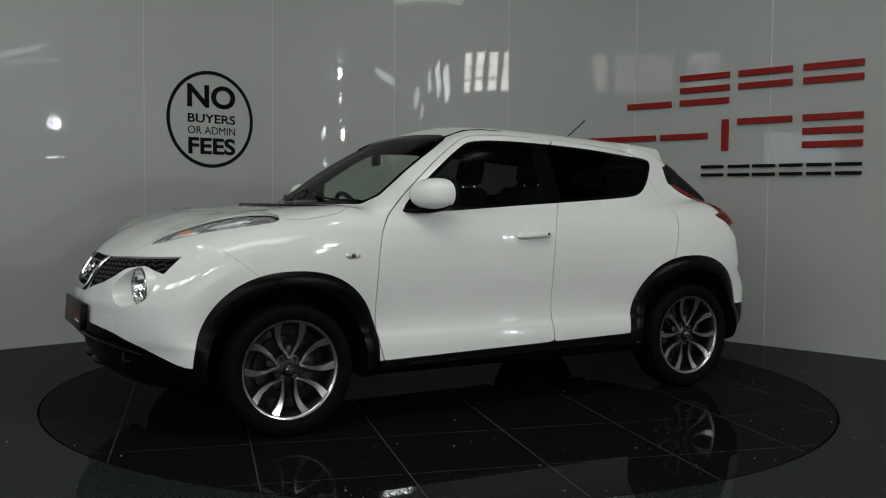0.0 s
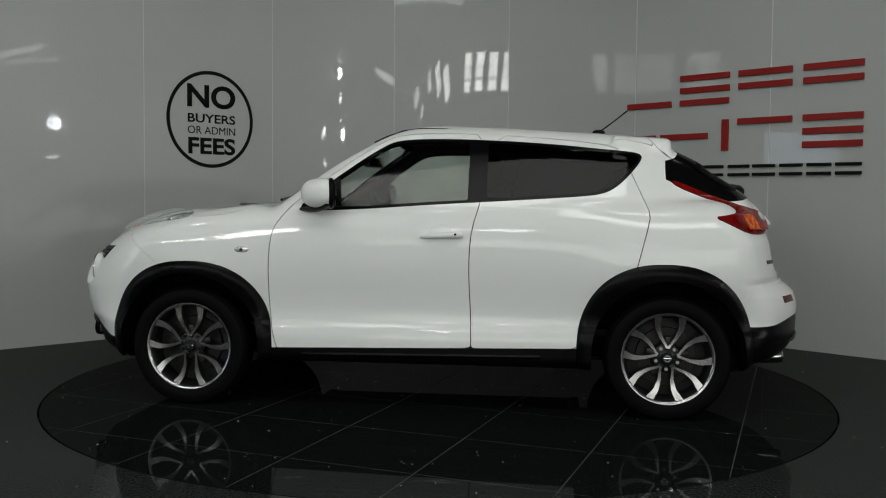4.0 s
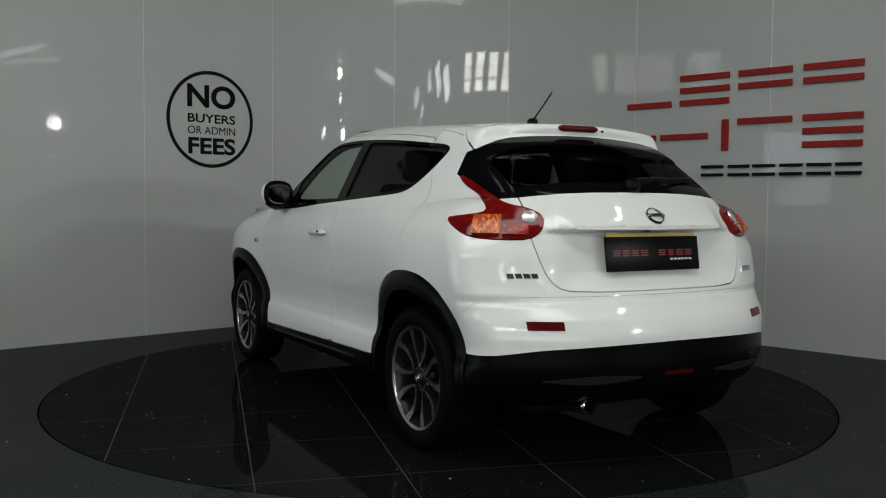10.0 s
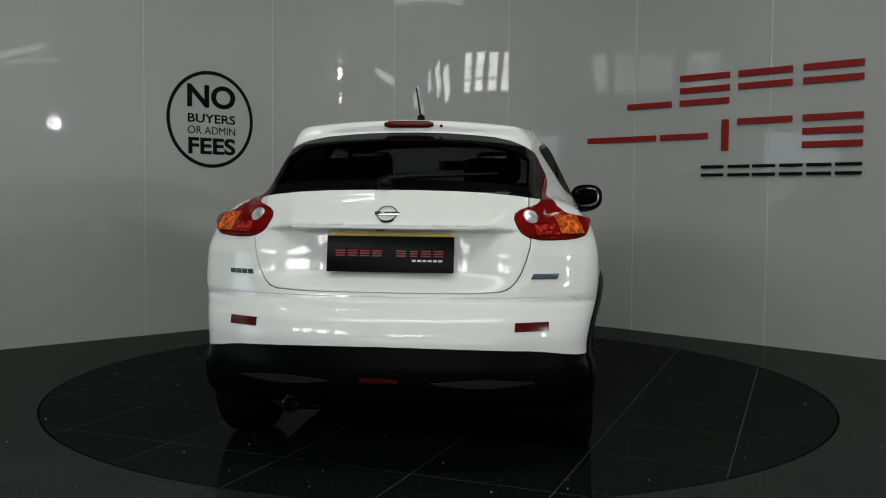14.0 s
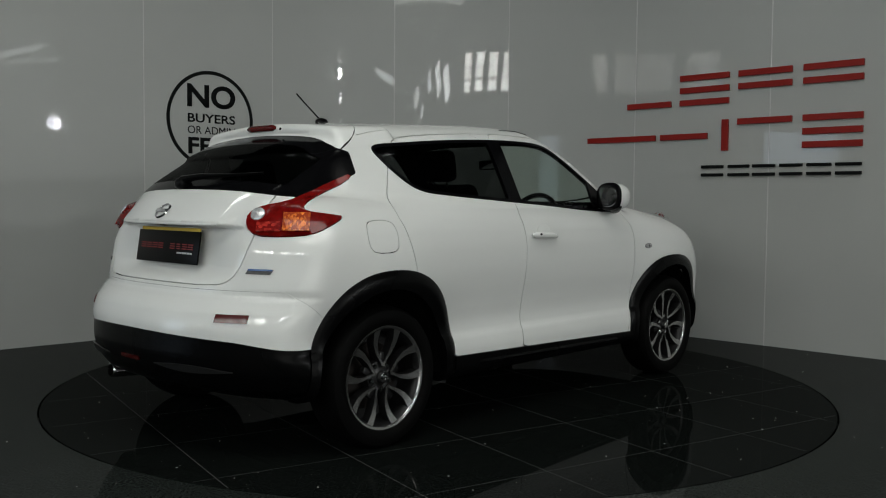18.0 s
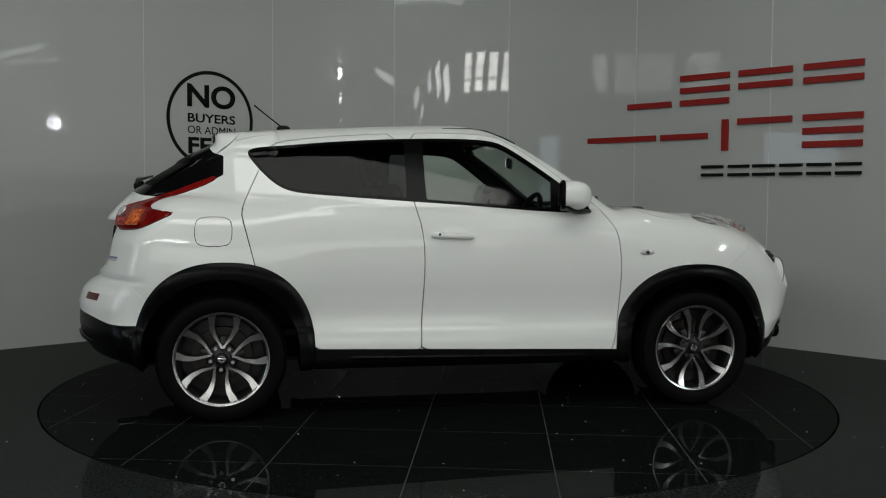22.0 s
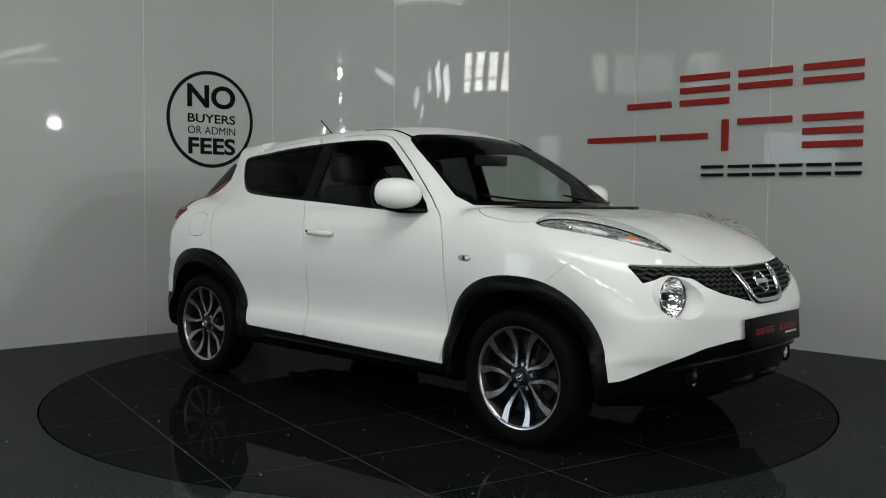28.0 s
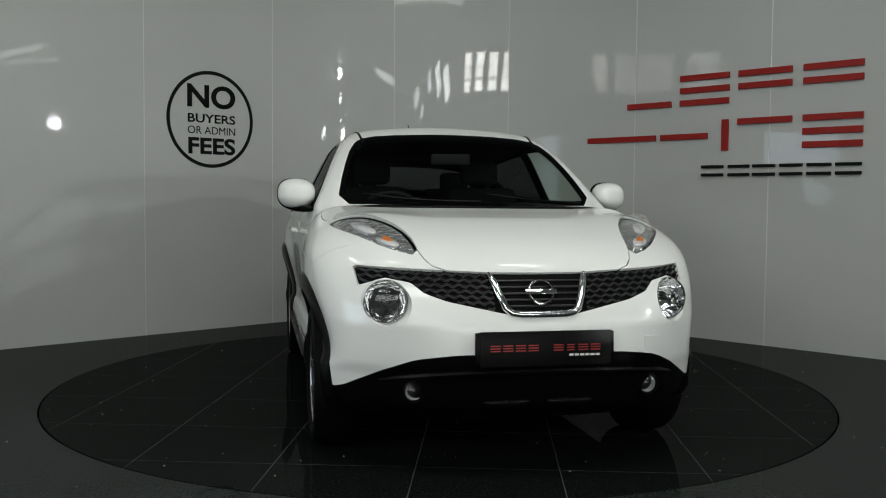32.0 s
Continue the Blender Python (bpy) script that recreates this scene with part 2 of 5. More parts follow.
PAINT = material("white_car_paint", (0.75, 0.76, 0.74), 0.5, coat=1.0, spread=0.01, grain=400, blotch=1.2, spec=0.05)
PLASTIC = material("black_grained_plastic", (0.0018, 0.0018, 0.002), 0.28, spec=0.10, spread=0.15, grain=500, bumpy=0.25)
GLOSS_BLACK = material("gloss_black_trim", (0.003, 0.003, 0.0035), 0.12, spec=0.06, grain=100)
SEAL = material("black_rubber_seal", (0.003, 0.003, 0.003), 0.8, spec=0.1, grain=300)
RUBBER = material("tyre_rubber", (0.002, 0.002, 0.002), 0.6, spec=0.06, spread=0.25, grain=120, bumpy=0.2, blotch=8)
ALLOY = material("machined_alloy", (0.46, 0.457, 0.452), 0.22, metal=0.95, spread=0.05, grain=300, blotch=6)
ALLOY_DARK = material("dark_grey_wheel_paint", (0.009, 0.009, 0.0095), 0.4, metal=0.3, grain=200)
BRAKE = material("rusty_steel_disc", (0.03, 0.026, 0.024), 0.45, metal=0.8, spread=0.2, grain=90)
CHROME = material("chrome", (0.75, 0.75, 0.76), 0.06, metal=1.0, spread=0.01)
CLOTH = material("dark_seat_cloth", (0.007, 0.007, 0.008), 0.9, spec=0.05, spread=0.2, grain=600, bumpy=0.3)
INTERIOR = material("black_interior_plastic", (0.006, 0.006, 0.007), 0.6, spec=0.15, spread=0.15, grain=300, bumpy=0.2)
GLASS_CLEAR = pane_glass("green_tinted_glass", (0.77, 0.83, 0.79), 0.32)
GLASS_DARK = pane_glass("privacy_glass", (0.075, 0.08, 0.08), 0.15)
LENS_CLEAR = pane_glass("clear_lamp_lens", (0.90, 0.91, 0.91))
LENS_RED = material("red_lamp_lens", (0.15, 0.0035, 0.003), 0.12, coat=0.3, spread=0.45, grain=45, blotch=9, spec=0.15)
LENS_BRIGHT = celled("bright_red_lamp_lens", (0.17, 0.004, 0.0035), (0.55, 0.04, 0.028), 60.0, (1.0, 1.0, 1.8), 0.42)
LENS_AMBER = celled("amber_lamp_lens", (0.36, 0.045, 0.007), (0.85, 0.22, 0.03), 70.0, (1.4, 1.4, 0.7), 0.36)
REFLECTOR = material("silvered_lamp_reflector", (0.66, 0.66, 0.67), 0.22, metal=0.6, spread=0.35, grain=60, blotch=25, bumpy=0.6)
PLATE = material("black_number_plate", (0.004, 0.004, 0.004), 0.3, spec=0.08)
FACET = material("faceted_lamp_mirror", (0.88, 0.88, 0.89), 0.07, metal=1.0, spread=0.1, grain=30, blotch=40, bumpy=0.0)
cells, relief = FACET.node_tree.nodes.new("ShaderNodeTexVoronoi"), FACET.node_tree.nodes.new("ShaderNodeBump")
cells.inputs["Scale"].default_value = 40.0
relief.inputs["Strength"].default_value, relief.inputs["Distance"].default_value = 0.45, 0.005
FACET.node_tree.links.new(FACET.node_tree.nodes["Texture Coordinate"].outputs["Object"], cells.inputs["Vector"])
FACET.node_tree.links.new(cells.outputs["Distance"], relief.inputs["Height"])
FACET.node_tree.links.new(relief.outputs[0], FACET.node_tree.nodes["Principled BSDF"].inputs["Normal"])
HEAD_FACET = material("faceted_headlight_silver", (0.78, 0.78, 0.79), 0.16, metal=0.85, spread=0.25, grain=30, blotch=26)
grid, ridge = HEAD_FACET.node_tree.nodes.new("ShaderNodeTexVoronoi"), HEAD_FACET.node_tree.nodes.new("ShaderNodeBump")
grid.inputs["Scale"].default_value = 34.0
ridge.inputs["Strength"].default_value, ridge.inputs["Distance"].default_value = 0.8, 0.010
HEAD_FACET.node_tree.links.new(HEAD_FACET.node_tree.nodes["Texture Coordinate"].outputs["Object"], grid.inputs["Vector"])
HEAD_FACET.node_tree.links.new(grid.outputs["Distance"], ridge.inputs["Height"])
HEAD_FACET.node_tree.links.new(ridge.outputs[0], HEAD_FACET.node_tree.nodes["Principled BSDF"].inputs["Normal"])
SATIN = material("satin_grey_badge_and_highlight", (0.035, 0.035, 0.036), 0.3, metal=0.6, grain=200)
MIRROR = material("door_mirror_glass", (0.30, 0.31, 0.32), 0.03, metal=1.0, spread=0.01)
INDICATOR = material("clear_amber_bulb", (0.60, 0.18, 0.03), 0.3, coat=0.5)
GRILLE = material("black_grained_grille", (0.016, 0.016, 0.017), 0.32, spec=0.5, grain=300)
LENS_DEEP = material("deep_red_reflector", (0.075, 0.003, 0.003), 0.15, spec=0.3, spread=0.3, grain=120)
HEAD_SILVER = material("bright_headlight_silver", (0.85, 0.85, 0.86), 0.20, metal=0.45, spread=0.45, grain=35, blotch=22, bumpy=0.5)
FOG_RED = material("dark_red_lens", (0.05, 0.003, 0.003), 0.2)
YELLOW = material("yellow_plate_edge", (0.55, 0.38, 0.03), 0.4)
PRINT_RED = material("red_print", (0.22, 0.01, 0.01), 0.4)
PRINT_WHITE = material("white_print", (0.6, 0.6, 0.6), 0.4)


# ---------------- mesh helpers ----------------
def mesh_object(name, verts, faces, mat, parent=None, label="", smooth=False, normals=None):
    me = bpy.data.meshes.new(name)
    me.from_pydata([tuple(map(float, v)) for v in verts], [], [tuple(map(int, f)) for f in faces])
    me.materials.append(mat)
    if smooth or normals is not None:
        me.polygons.foreach_set("use_smooth", [True] * len(me.polygons))
    if normals is not None:
        me.normals_split_custom_set_from_vertices([tuple(map(float, n)) for n in normals])
    me.update()
    ob = new(name, me)
    ob.parent = parent
    if label:
        tagged(ob, label)
    return ob


def part(name, bm, mat, parent=None, label="", smooth=False):
    bmesh.ops.recalc_face_normals(bm, faces=bm.faces[:])
    me = bpy.data.meshes.new(name)
    bm.to_mesh(me)
    bm.free()
    me.materials.append(mat)
    if smooth:
        me.polygons.foreach_set("use_smooth", [True] * len(me.polygons))
        me.set_sharp_from_angle(angle=radians(38))
    ob = new(name, me)
    ob.parent = parent
    if label:
        tagged(ob, label)
    return ob


def box(bm, centre, size, bevel=0.0, turn=None, seg=2):
    m = Matrix.Translation(centre) @ (turn.to_4x4() if turn is not None else Matrix()) @ Matrix.Diagonal((*size, 1))
    made = bmesh.ops.create_cube(bm, size=1, matrix=m)["verts"]
    if bevel:
        edges = list({e for v in made for e in v.link_edges})
        bmesh.ops.bevel(bm, geom=edges, offset=bevel, segments=seg, affect="EDGES", profile=0.5)
    return bm


def lathe(bm, profile, axis="y", at=(0, 0, 0), steps=48):
    """Turns a profile of (radius, along) about an axis."""
    rings = []
    for r, a in profile:
        ring = []
        for i in range(steps):
            c, s = math.cos(2 * math.pi * i / steps) * r, math.sin(2 * math.pi * i / steps) * r
            p = {"y": (c, a, s), "x": (a, c, s), "z": (c, s, a)}[axis]
            ring.append(bm.verts.new((p[0] + at[0], p[1] + at[1], p[2] + at[2])))
        rings.append(ring)
    for a, b in zip(rings, rings[1:]):
        for i in range(steps):
            bm.faces.new((a[i], a[(i + 1) % steps], b[(i + 1) % steps], b[i]))
    return rings


def tube(bm, points, radius, sides=8, flat=1.0):
    """A round bar along a line of points."""
    pts = [Vector(p) for p in points]
    rings = []
    for i, p in enumerate(pts):
        d = (pts[min(i + 1, len(pts) - 1)] - pts[max(i - 1, 0)]).normalized()
        a = d.orthogonal().normalized() if abs(d.z) > 0.95 else d.cross(Vector((0, 0, 1))).normalized()
        b = d.cross(a)
        r = radius[i] if isinstance(radius, (list, tuple)) else radius
        rings.append([bm.verts.new(p + a * math.cos(2 * math.pi * k / sides) * r + b * math.sin(2 * math.pi * k / sides) * r * flat) for k in range(sides)])
    for a, b in zip(rings, rings[1:]):
        for k in range(sides):
            bm.faces.new((a[k], a[(k + 1) % sides], b[(k + 1) % sides], b[k]))
    bm.faces.new(rings[0][::-1])
    bm.faces.new(rings[-1])


def slab(bm, outline, y0, y1, plane="xz"):
    """A plate of the outline's shape between two depths."""
    def at(p, d):
        return {"xz": (p[0], d, p[1]), "yz": (d, p[0], p[1]), "xy": (p[0], p[1], d)}[plane]
    a = [bm.verts.new(at(p, y0)) for p in outline]
    b = [bm.verts.new(at(p, y1)) for p in outline]
    bm.faces.new(a)
    bm.faces.new(b[::-1])
    for i in range(len(a)):
        bm.faces.new((a[i], b[i], b[(i + 1) % len(a)], a[(i + 1) % len(a)]))


def ellipse(cx, cz, rx, rz, n=40):
    return [(cx + rx * math.cos(2 * math.pi * i / n), cz + rz * math.sin(2 * math.pi * i / n)) for i in range(n)]
# ---------------- the showroom ----------------
WALL_H = 3.6
LEFT_FOOT, LEFT_DIR = Vector((-1.509, 2.615)), Vector((0.7332, 0.6801))     # the seam where the left wall begins to bend
RIGHT_FOOT, RIGHT_DIR = Vector((1.678, 2.360)), Vector((0.7247, -0.6891))   # the seam where it runs straight again
PANEL = 1.2


def wall_line():
    """Feet of the panels' joints from the far left end round the curved corner to the far right end, with the bend between."""
    def bend(u):
        a, b, k = LEFT_FOOT, RIGHT_FOOT, 1.18
        ta, tb = LEFT_DIR * 3.55 * k / 3, RIGHT_DIR * 3.55 * k / 3
        return a * (1 - u)**3 + (a + ta) * 3 * u * (1 - u)**2 + (b - tb) * 3 * u * u * (1 - u) + b * u**3
    panels = []
    for k in range(6, 0, -1):
        panels.append([LEFT_FOOT - LEFT_DIR * PANEL * k, LEFT_FOOT - LEFT_DIR * PANEL * (k - 1)])
    for k in range(3):
        panels.append([bend((k + i / 14) / 3) for i in range(15)])
    for k in range(6):
        panels.append([RIGHT_FOOT + RIGHT_DIR * PANEL * k, RIGHT_FOOT + RIGHT_DIR * PANEL * (k + 1)])
    return panels


def panel_mesh(line, thick, z0, z1):
    """A sheet of wall panel, curved along its foot line, with real thickness behind its face."""
    pts = []
    for i, p in enumerate(line):
        d = (line[min(i + 1, len(line) - 1)] - line[max(i - 1, 0)]).normalized()
        pts.append((p, Vector((-d.y, d.x))))
    v, f, n = [], [], len(pts)
    for p, out in pts:
        for q in (p, p + out * thick):
            v += [(q.x, q.y, z0), (q.x, q.y, z1)]
    for i in range(n - 1):
        a, b = 4 * i, 4 * (i + 1)
        f += [(a, b, b + 1, a + 1), (a + 2, a + 3, b + 3, b + 2), (a + 1, b + 1, b + 3, a + 3), (a, a + 2, b + 2, b)]
    f += [(0, 1, 3, 2), (4 * n - 4, 4 * n - 2, 4 * n - 1, 4 * n - 3)]
    return v, f


wall = tagged(new("wall_display"), "glossy white panelled showroom wall with a rounded corner", "wall", kind="structure")
for line in wall_line():
    step = [p for p in line]
    d0, d1 = (step[1] - step[0]).normalized(), (step[-1] - step[-2]).normalized()
    step[0] = step[0] + d0 * 0.004
    step[-1] = step[-1] - d1 * 0.004
    v, f = panel_mesh(step, 0.03, 0.0, WALL_H)
    ob = mesh_object("panel", v, f, WALL, wall, smooth=True)
    ob.data.set_sharp_from_angle(angle=radians(30))
for line in wall_line()[1:]:
    p, d = line[0], (line[1] - line[0]).normalized()
    bm = bmesh.new()
    box(bm, (0, 0, WALL_H / 2), (0.010, 0.012, WALL_H), 0.003)
    ob = part("joint_strip", bm, SEAM, wall)
    ob.matrix_local = Matrix.Translation((p.x - d.y * 0.004, p.y + d.x * 0.004, 0)) @ Matrix.Rotation(math.atan2(d.y, d.x), 4, "Z")

# floor outside the turntable, with a round hole for it
R_TABLE = 2.252


def ring_floor():
    n, v, f = 128, [], []
    rows = (R_TABLE + 0.010, 3.0, 5.0, 9.0, 16.0)
    for r in rows:
        v += [(r * math.cos(2 * math.pi * i / n), r * math.sin(2 * math.pi * i / n), 0) for i in range(n)]
    for k in range(len(rows) - 1):
        for i in range(n):
            a, b = k * n + i, k * n + (i + 1) % n
            f.append((a, a + n, b + n, b))
    base = len(v)
    v += [((R_TABLE + 0.010) * math.cos(2 * math.pi * i / n), (R_TABLE + 0.010) * math.sin(2 * math.pi * i / n), -0.06) for i in range(n)]
    for i in range(n):
        f.append((i, (i + 1) % n, base + (i + 1) % n, base + i))
    return v, f


v, f = ring_floor()
tagged(mesh_object("floor", v, f, FLOOR), "polished black showroom floor", "floor", kind="structure")
bm = bmesh.new()
lathe(bm, [(0.001, -0.06), (R_TABLE + 0.05, -0.06)], "z", steps=96)
tagged(part("floor_pit", bm, DARK), "dark pit under the turntable", "pit", kind="structure")

# hall behind the camera: walls, ceiling and its lamps
HALL = material("grey_painted_blockwork", (0.16, 0.165, 0.165), 0.8, spread=0.1, grain=20)
for nm, c, s in (("wall_back", (2.0, -11.1, 2.5), (21.0, 0.2, 5.0)), ("wall_east", (12.4, -3.0, 2.5), (0.2, 16.0, 5.0)),
                 ("wall_west", (-8.4, -3.0, 2.5), (0.2, 16.0, 5.0)), ("wall_far", (2.0, 5.1, 2.5), (21.0, 0.2, 5.0))):
    bm = bmesh.new()
    box(bm, c, s)
    tagged(part(nm, bm, HALL), "plain grey painted wall of the hall", "wall", kind="structure")
bm = bmesh.new()
box(bm, (2.0, -3.0, 5.1), (21.0, 16.4, 0.2))
tagged(part("ceiling", bm, HALL), "grey industrial ceiling", "ceiling", kind="structure")

# ---------------- wall graphics ----------------
def wall_frame(foot, d, s, z, lift):
    """A frame on a wall: x along it, y up, z out into the room."""
    out = Vector((d.y, -d.x, 0))
    along = Vector((d.x, d.y, 0))
    m = Matrix((along, Vector((0, 0, 1)), out)).transposed().to_4x4()
    m.translation = Vector((foot.x + d.x * s, foot.y + d.y * s, z)) + out * lift
    return m


def lettering(text, width, height, mat, parent, at, bold=0.0):
    cu = bpy.data.curves.new("letters", "FONT")
    cu.body, cu.extrude, cu.resolution_u = text, 0.0, 6
    cu.offset = bold
    tmp = new("letters", cu)
    me = bpy.data.meshes.new_from_object(tmp.evaluated_get(bpy.context.evaluated_depsgraph_get()))
    bpy.data.objects.remove(tmp)
    n = len(me.vertices)
    co = np.empty(n * 3)
    me.vertices.foreach_get("co", co)
    co = co.reshape(-1, 3)
    lo, hi = co.min(0), co.max(0)
    co[:, 0] = (co[:, 0] - lo[0]) / (hi[0] - lo[0]) * width
    co[:, 1] = (co[:, 1] - lo[1]) / (hi[1] - lo[1]) * height
    me.vertices.foreach_set("co", co.ravel())
    me.materials.clear()
    me.materials.append(mat)
    ob = new("lettering", me)
    ob.parent = parent
    ob.matrix_local = Matrix.Translation(at)
    bm = bmesh.new()
    bm.from_mesh(me)
    grown = bmesh.ops.extrude_face_region(bm, geom=bm.faces[:])["geom"]
    bmesh.ops.translate(bm, verts=[g for g in grown if isinstance(g, bmesh.types.BMVert)], vec=(0, 0, 0.002))
    bm.to_mesh(me)
    bm.free()
    return ob


decal = tagged(new("wall_decal"), "round black wall decal reading NO BUYERS OR ADMIN FEES", "wall decal")
decal.matrix_world = wall_frame(LEFT_FOOT, LEFT_DIR, -0.607, 1.785, 0.001)
bm = bmesh.new()
n = 96
rows = [[bm.verts.new((r * math.cos(2 * math.pi * i / n), r * 1.01 * math.sin(2 * math.pi * i / n), z)) for i in range(n)] for r, z in ((0.374, 0.0), (0.374, 0.002), (0.404, 0.002), (0.404, 0.0))]
for a, b in zip(rows, rows[1:]):
    for i in range(n):
        bm.faces.new((a[i], a[(i + 1) % n], b[(i + 1) % n], b[i]))
part("ring", bm, SIGN_BLACK, decal, "black ring")
for text, s0, s1, z0, z1, heavy in (("NO", -0.826, -0.376, 1.880, 2.075, 0.030), ("BUYERS", -0.822, -0.378, 1.754, 1.829, 0.018), ("OR ADMIN", -0.822, -0.378, 1.660, 1.724, 0.0), ("FEES", -0.818, -0.378, 1.490, 1.631, 0.030)):
    lettering(text, s1 - s0, z1 - z0, SIGN_BLACK, decal, (s0 + 0.607, z0 - 1.785, 0.0), heavy)

sign = tagged(new("wall_sign"), "raised red and black sign of plain bars on the wall", "wall sign")
sign.matrix_world = wall_frame(RIGHT_FOOT, RIGHT_DIR, 0.0, 0.0, 0.0)


def sign_bar(x0, x1, z0, z1, mat):
    bm = bmesh.new()
    box(bm, ((x0 + x1) / 2, (z0 + z1) / 2, 0.017), (x1 - x0, z1 - z0, 0.024), 0.002, seg=1)
    part("sign_bar", bm, mat, sign)


# each letter's block becomes level bars, or one upright where it is narrow; no letter shapes
for z0, cells in ((1.915, ((-0.065, 0.355, (0,)), (0.437, 0.868, (0, 1, 2)), (0.947, 1.376, (1, 2)), (1.462, 1.898, (1, 2)))),
                  (1.537, ((-0.472, 0.212, (1,)), (0.262, 0.688, (1,)), (0.814, 0.868, ()), (0.946, 1.382, (2,)), (1.465, 1.903, (0, 1, 2))))):
    for x0, x1, levels in cells:
        if not levels:
            sign_bar(x0, x1, z0, z0 + 0.25, SIGN_RED)
        for k in levels:
            zz = z0 + 0.101 * k
            sign_bar(x0, x1, zz, zz + 0.048, SIGN_RED)
for x0, x1 in ((0.644, 0.832), (0.875, 1.050), (1.078, 1.259), (1.295, 1.470), (1.504, 1.684), (1.716, 1.901)):
    sign_bar(x0, x1, 1.332, 1.356, SIGN_BLACK)
    sign_bar(x0, x1, 1.398, 1.422, SIGN_BLACK)

# ---------------- lamps and roof lights of the hall ----------------
TUBE_GLOW = lamp_glow("fluorescent_tube", (0.95, 1.0, 0.96), 18.0)
DISC_GLOW = lamp_glow("high_bay_lamp_glass", (1.0, 0.99, 0.94), 5.0)
CASE = material("grey_lamp_case", (0.35, 0.35, 0.35), 0.5)


def tube_light(x, y, z, turn, glow):
    root = tagged(new("tube_light"), "twin fluorescent tube light under the hall's ceiling", "ceiling light", "hall tube lights")
    bm = bmesh.new()
    box(bm, (0, 0, 0.06), (0.68, 0.20, 0.05), 0.01)
    part("case", bm, CASE, root)
    for dy in (-0.05, 0.05):
        bm = bmesh.new()
        tube(bm, [(-0.30, dy, 0.01), (0.30, dy, 0.01)], 0.022, 10)
        part("tube", bm, glow, root, "glowing tube", True)
    for dx in (-0.2, 0.2):
        bm = bmesh.new()
        tube(bm, [(dx, 0, 0.08), (dx, 0, 5.0 - z)], 0.006, 6)
        part("hanger", bm, CASE, root)
    root.matrix_world = Matrix.Translation((x, y, z)) @ Matrix.Rotation(radians(turn), 4, "Z")
    return root


def bay_light(x, y, z):
    root = tagged(new("high_bay_lamp"), "round high-bay lamp hanging from the hall's ceiling", "ceiling light", "hall bay lamps")
    bm = bmesh.new()
    lathe(bm, [(0.03, 0.42), (0.05, 0.30), (0.08, 0.22), (0.14, 0.04), (0.15, 0.0), (0.14, 0.0)], "z", steps=32)
    part("shade", bm, CASE, root, "grey metal shade", True)
    bm = bmesh.new()
    lathe(bm, [(0.0001, -0.10), (0.05, -0.095), (0.095, -0.07), (0.125, -0.03), (0.135, 0.015)], "z", steps=32)
    part("lamp_glass", bm, DISC_GLOW, root, "glowing glass", True)
    bm = bmesh.new()
    tube(bm, [(0, 0, 0.40), (0, 0, 5.0 - z)], 0.012, 6)
    part("hanger", bm, CASE, root)
    root.matrix_world = Matrix.Translation((x, y, z))
    return root


for x, y, turn in ((-3.4, -1.2, 90), (3.2, -1.2, 90), (-1.4, -1.5, 0), (1.4, -1.5, 0)):
    tube_light(x, y, 4.75, turn, TUBE_GLOW)
for x in (-2.5, 2.6):
    bay_light(x, -2.3, 4.45)
# ring-shaped spot on the east wall, and short strips below and beside it
root = tagged(new("wall_spot"), "bright round spot lamp on the hall's wall", "wall light")
bm = bmesh.new()
lathe(bm, [(0.075, 0.055), (0.10, 0.06), (0.125, 0.05), (0.13, 0.02), (0.13, -0.09)], "x", steps=28)
part("spot_ring", bm, lamp_glow("spot_ring_glass", (0.94, 0.97, 1.0), 60.0), root, "glowing ring", True)
bm = bmesh.new()
lathe(bm, [(0.0001, 0.045), (0.075, 0.055)], "x", steps=28)
part("spot_glass", bm, lamp_glow("spot_glass", (0.62, 0.72, 0.95), 9.0), root, "bluish middle glass", True)
root.matrix_world = Matrix.Translation((12.16, -6.47, 2.96)) @ Matrix.Rotation(math.pi, 4, "Z") @ Matrix.Scale(1.15, 4)
STRIP_GLOW = lamp_glow("strip_glass", (0.95, 1.0, 1.0), 30.0)
for y, z, w, h in ((-6.48, 2.12, 0.54, 0.05), (-6.60, 2.03, 0.36, 0.025), (-6.72, 1.66, 0.45, 0.02), (-4.58, 1.80, 0.46, 0.045), (-4.15, 1.82, 0.14, 0.04), (-1.75, 2.67, 0.14, 0.27), (-2.75, 2.73, 0.28, 0.28), (-9.2, 4.08, 0.36, 0.30), (-9.25, 3.44, 0.22, 0.12)):
    bm = bmesh.new()
    box(bm, (12.28, y, z), (0.05, w, h), 0.01)
    tagged(part("wall_strip", bm, STRIP_GLOW), "short glowing strip light on the hall's wall", "wall light")
# cases of the two flood lamps
for y, z in ((-8.84, 4.72), (-9.40, 3.03)):
    root = tagged(new("flood_lamp"), "square flood lamp in a grey case on the wall", "wall light", "hall flood lamps")
    for dx, dz, w, h in ((-0.25, 0, 0.05, 0.40), (0.25, 0, 0.05, 0.40), (0, 0.18, 0.45, 0.05), (0, -0.18, 0.45, 0.05)):
        bm = bmesh.new()
        box(bm, (dx, dz, 0), (w, h, 0.10), 0.008)
        part("case_side", bm, CASE, root)
    bm = bmesh.new()
    box(bm, (0, 0, 0.09), (0.52, 0.40, 0.06), 0.01)
    part("case_back", bm, CASE, root)
    root.matrix_world = look((12.0, y, z), (0.0, 0.6, 0.8))
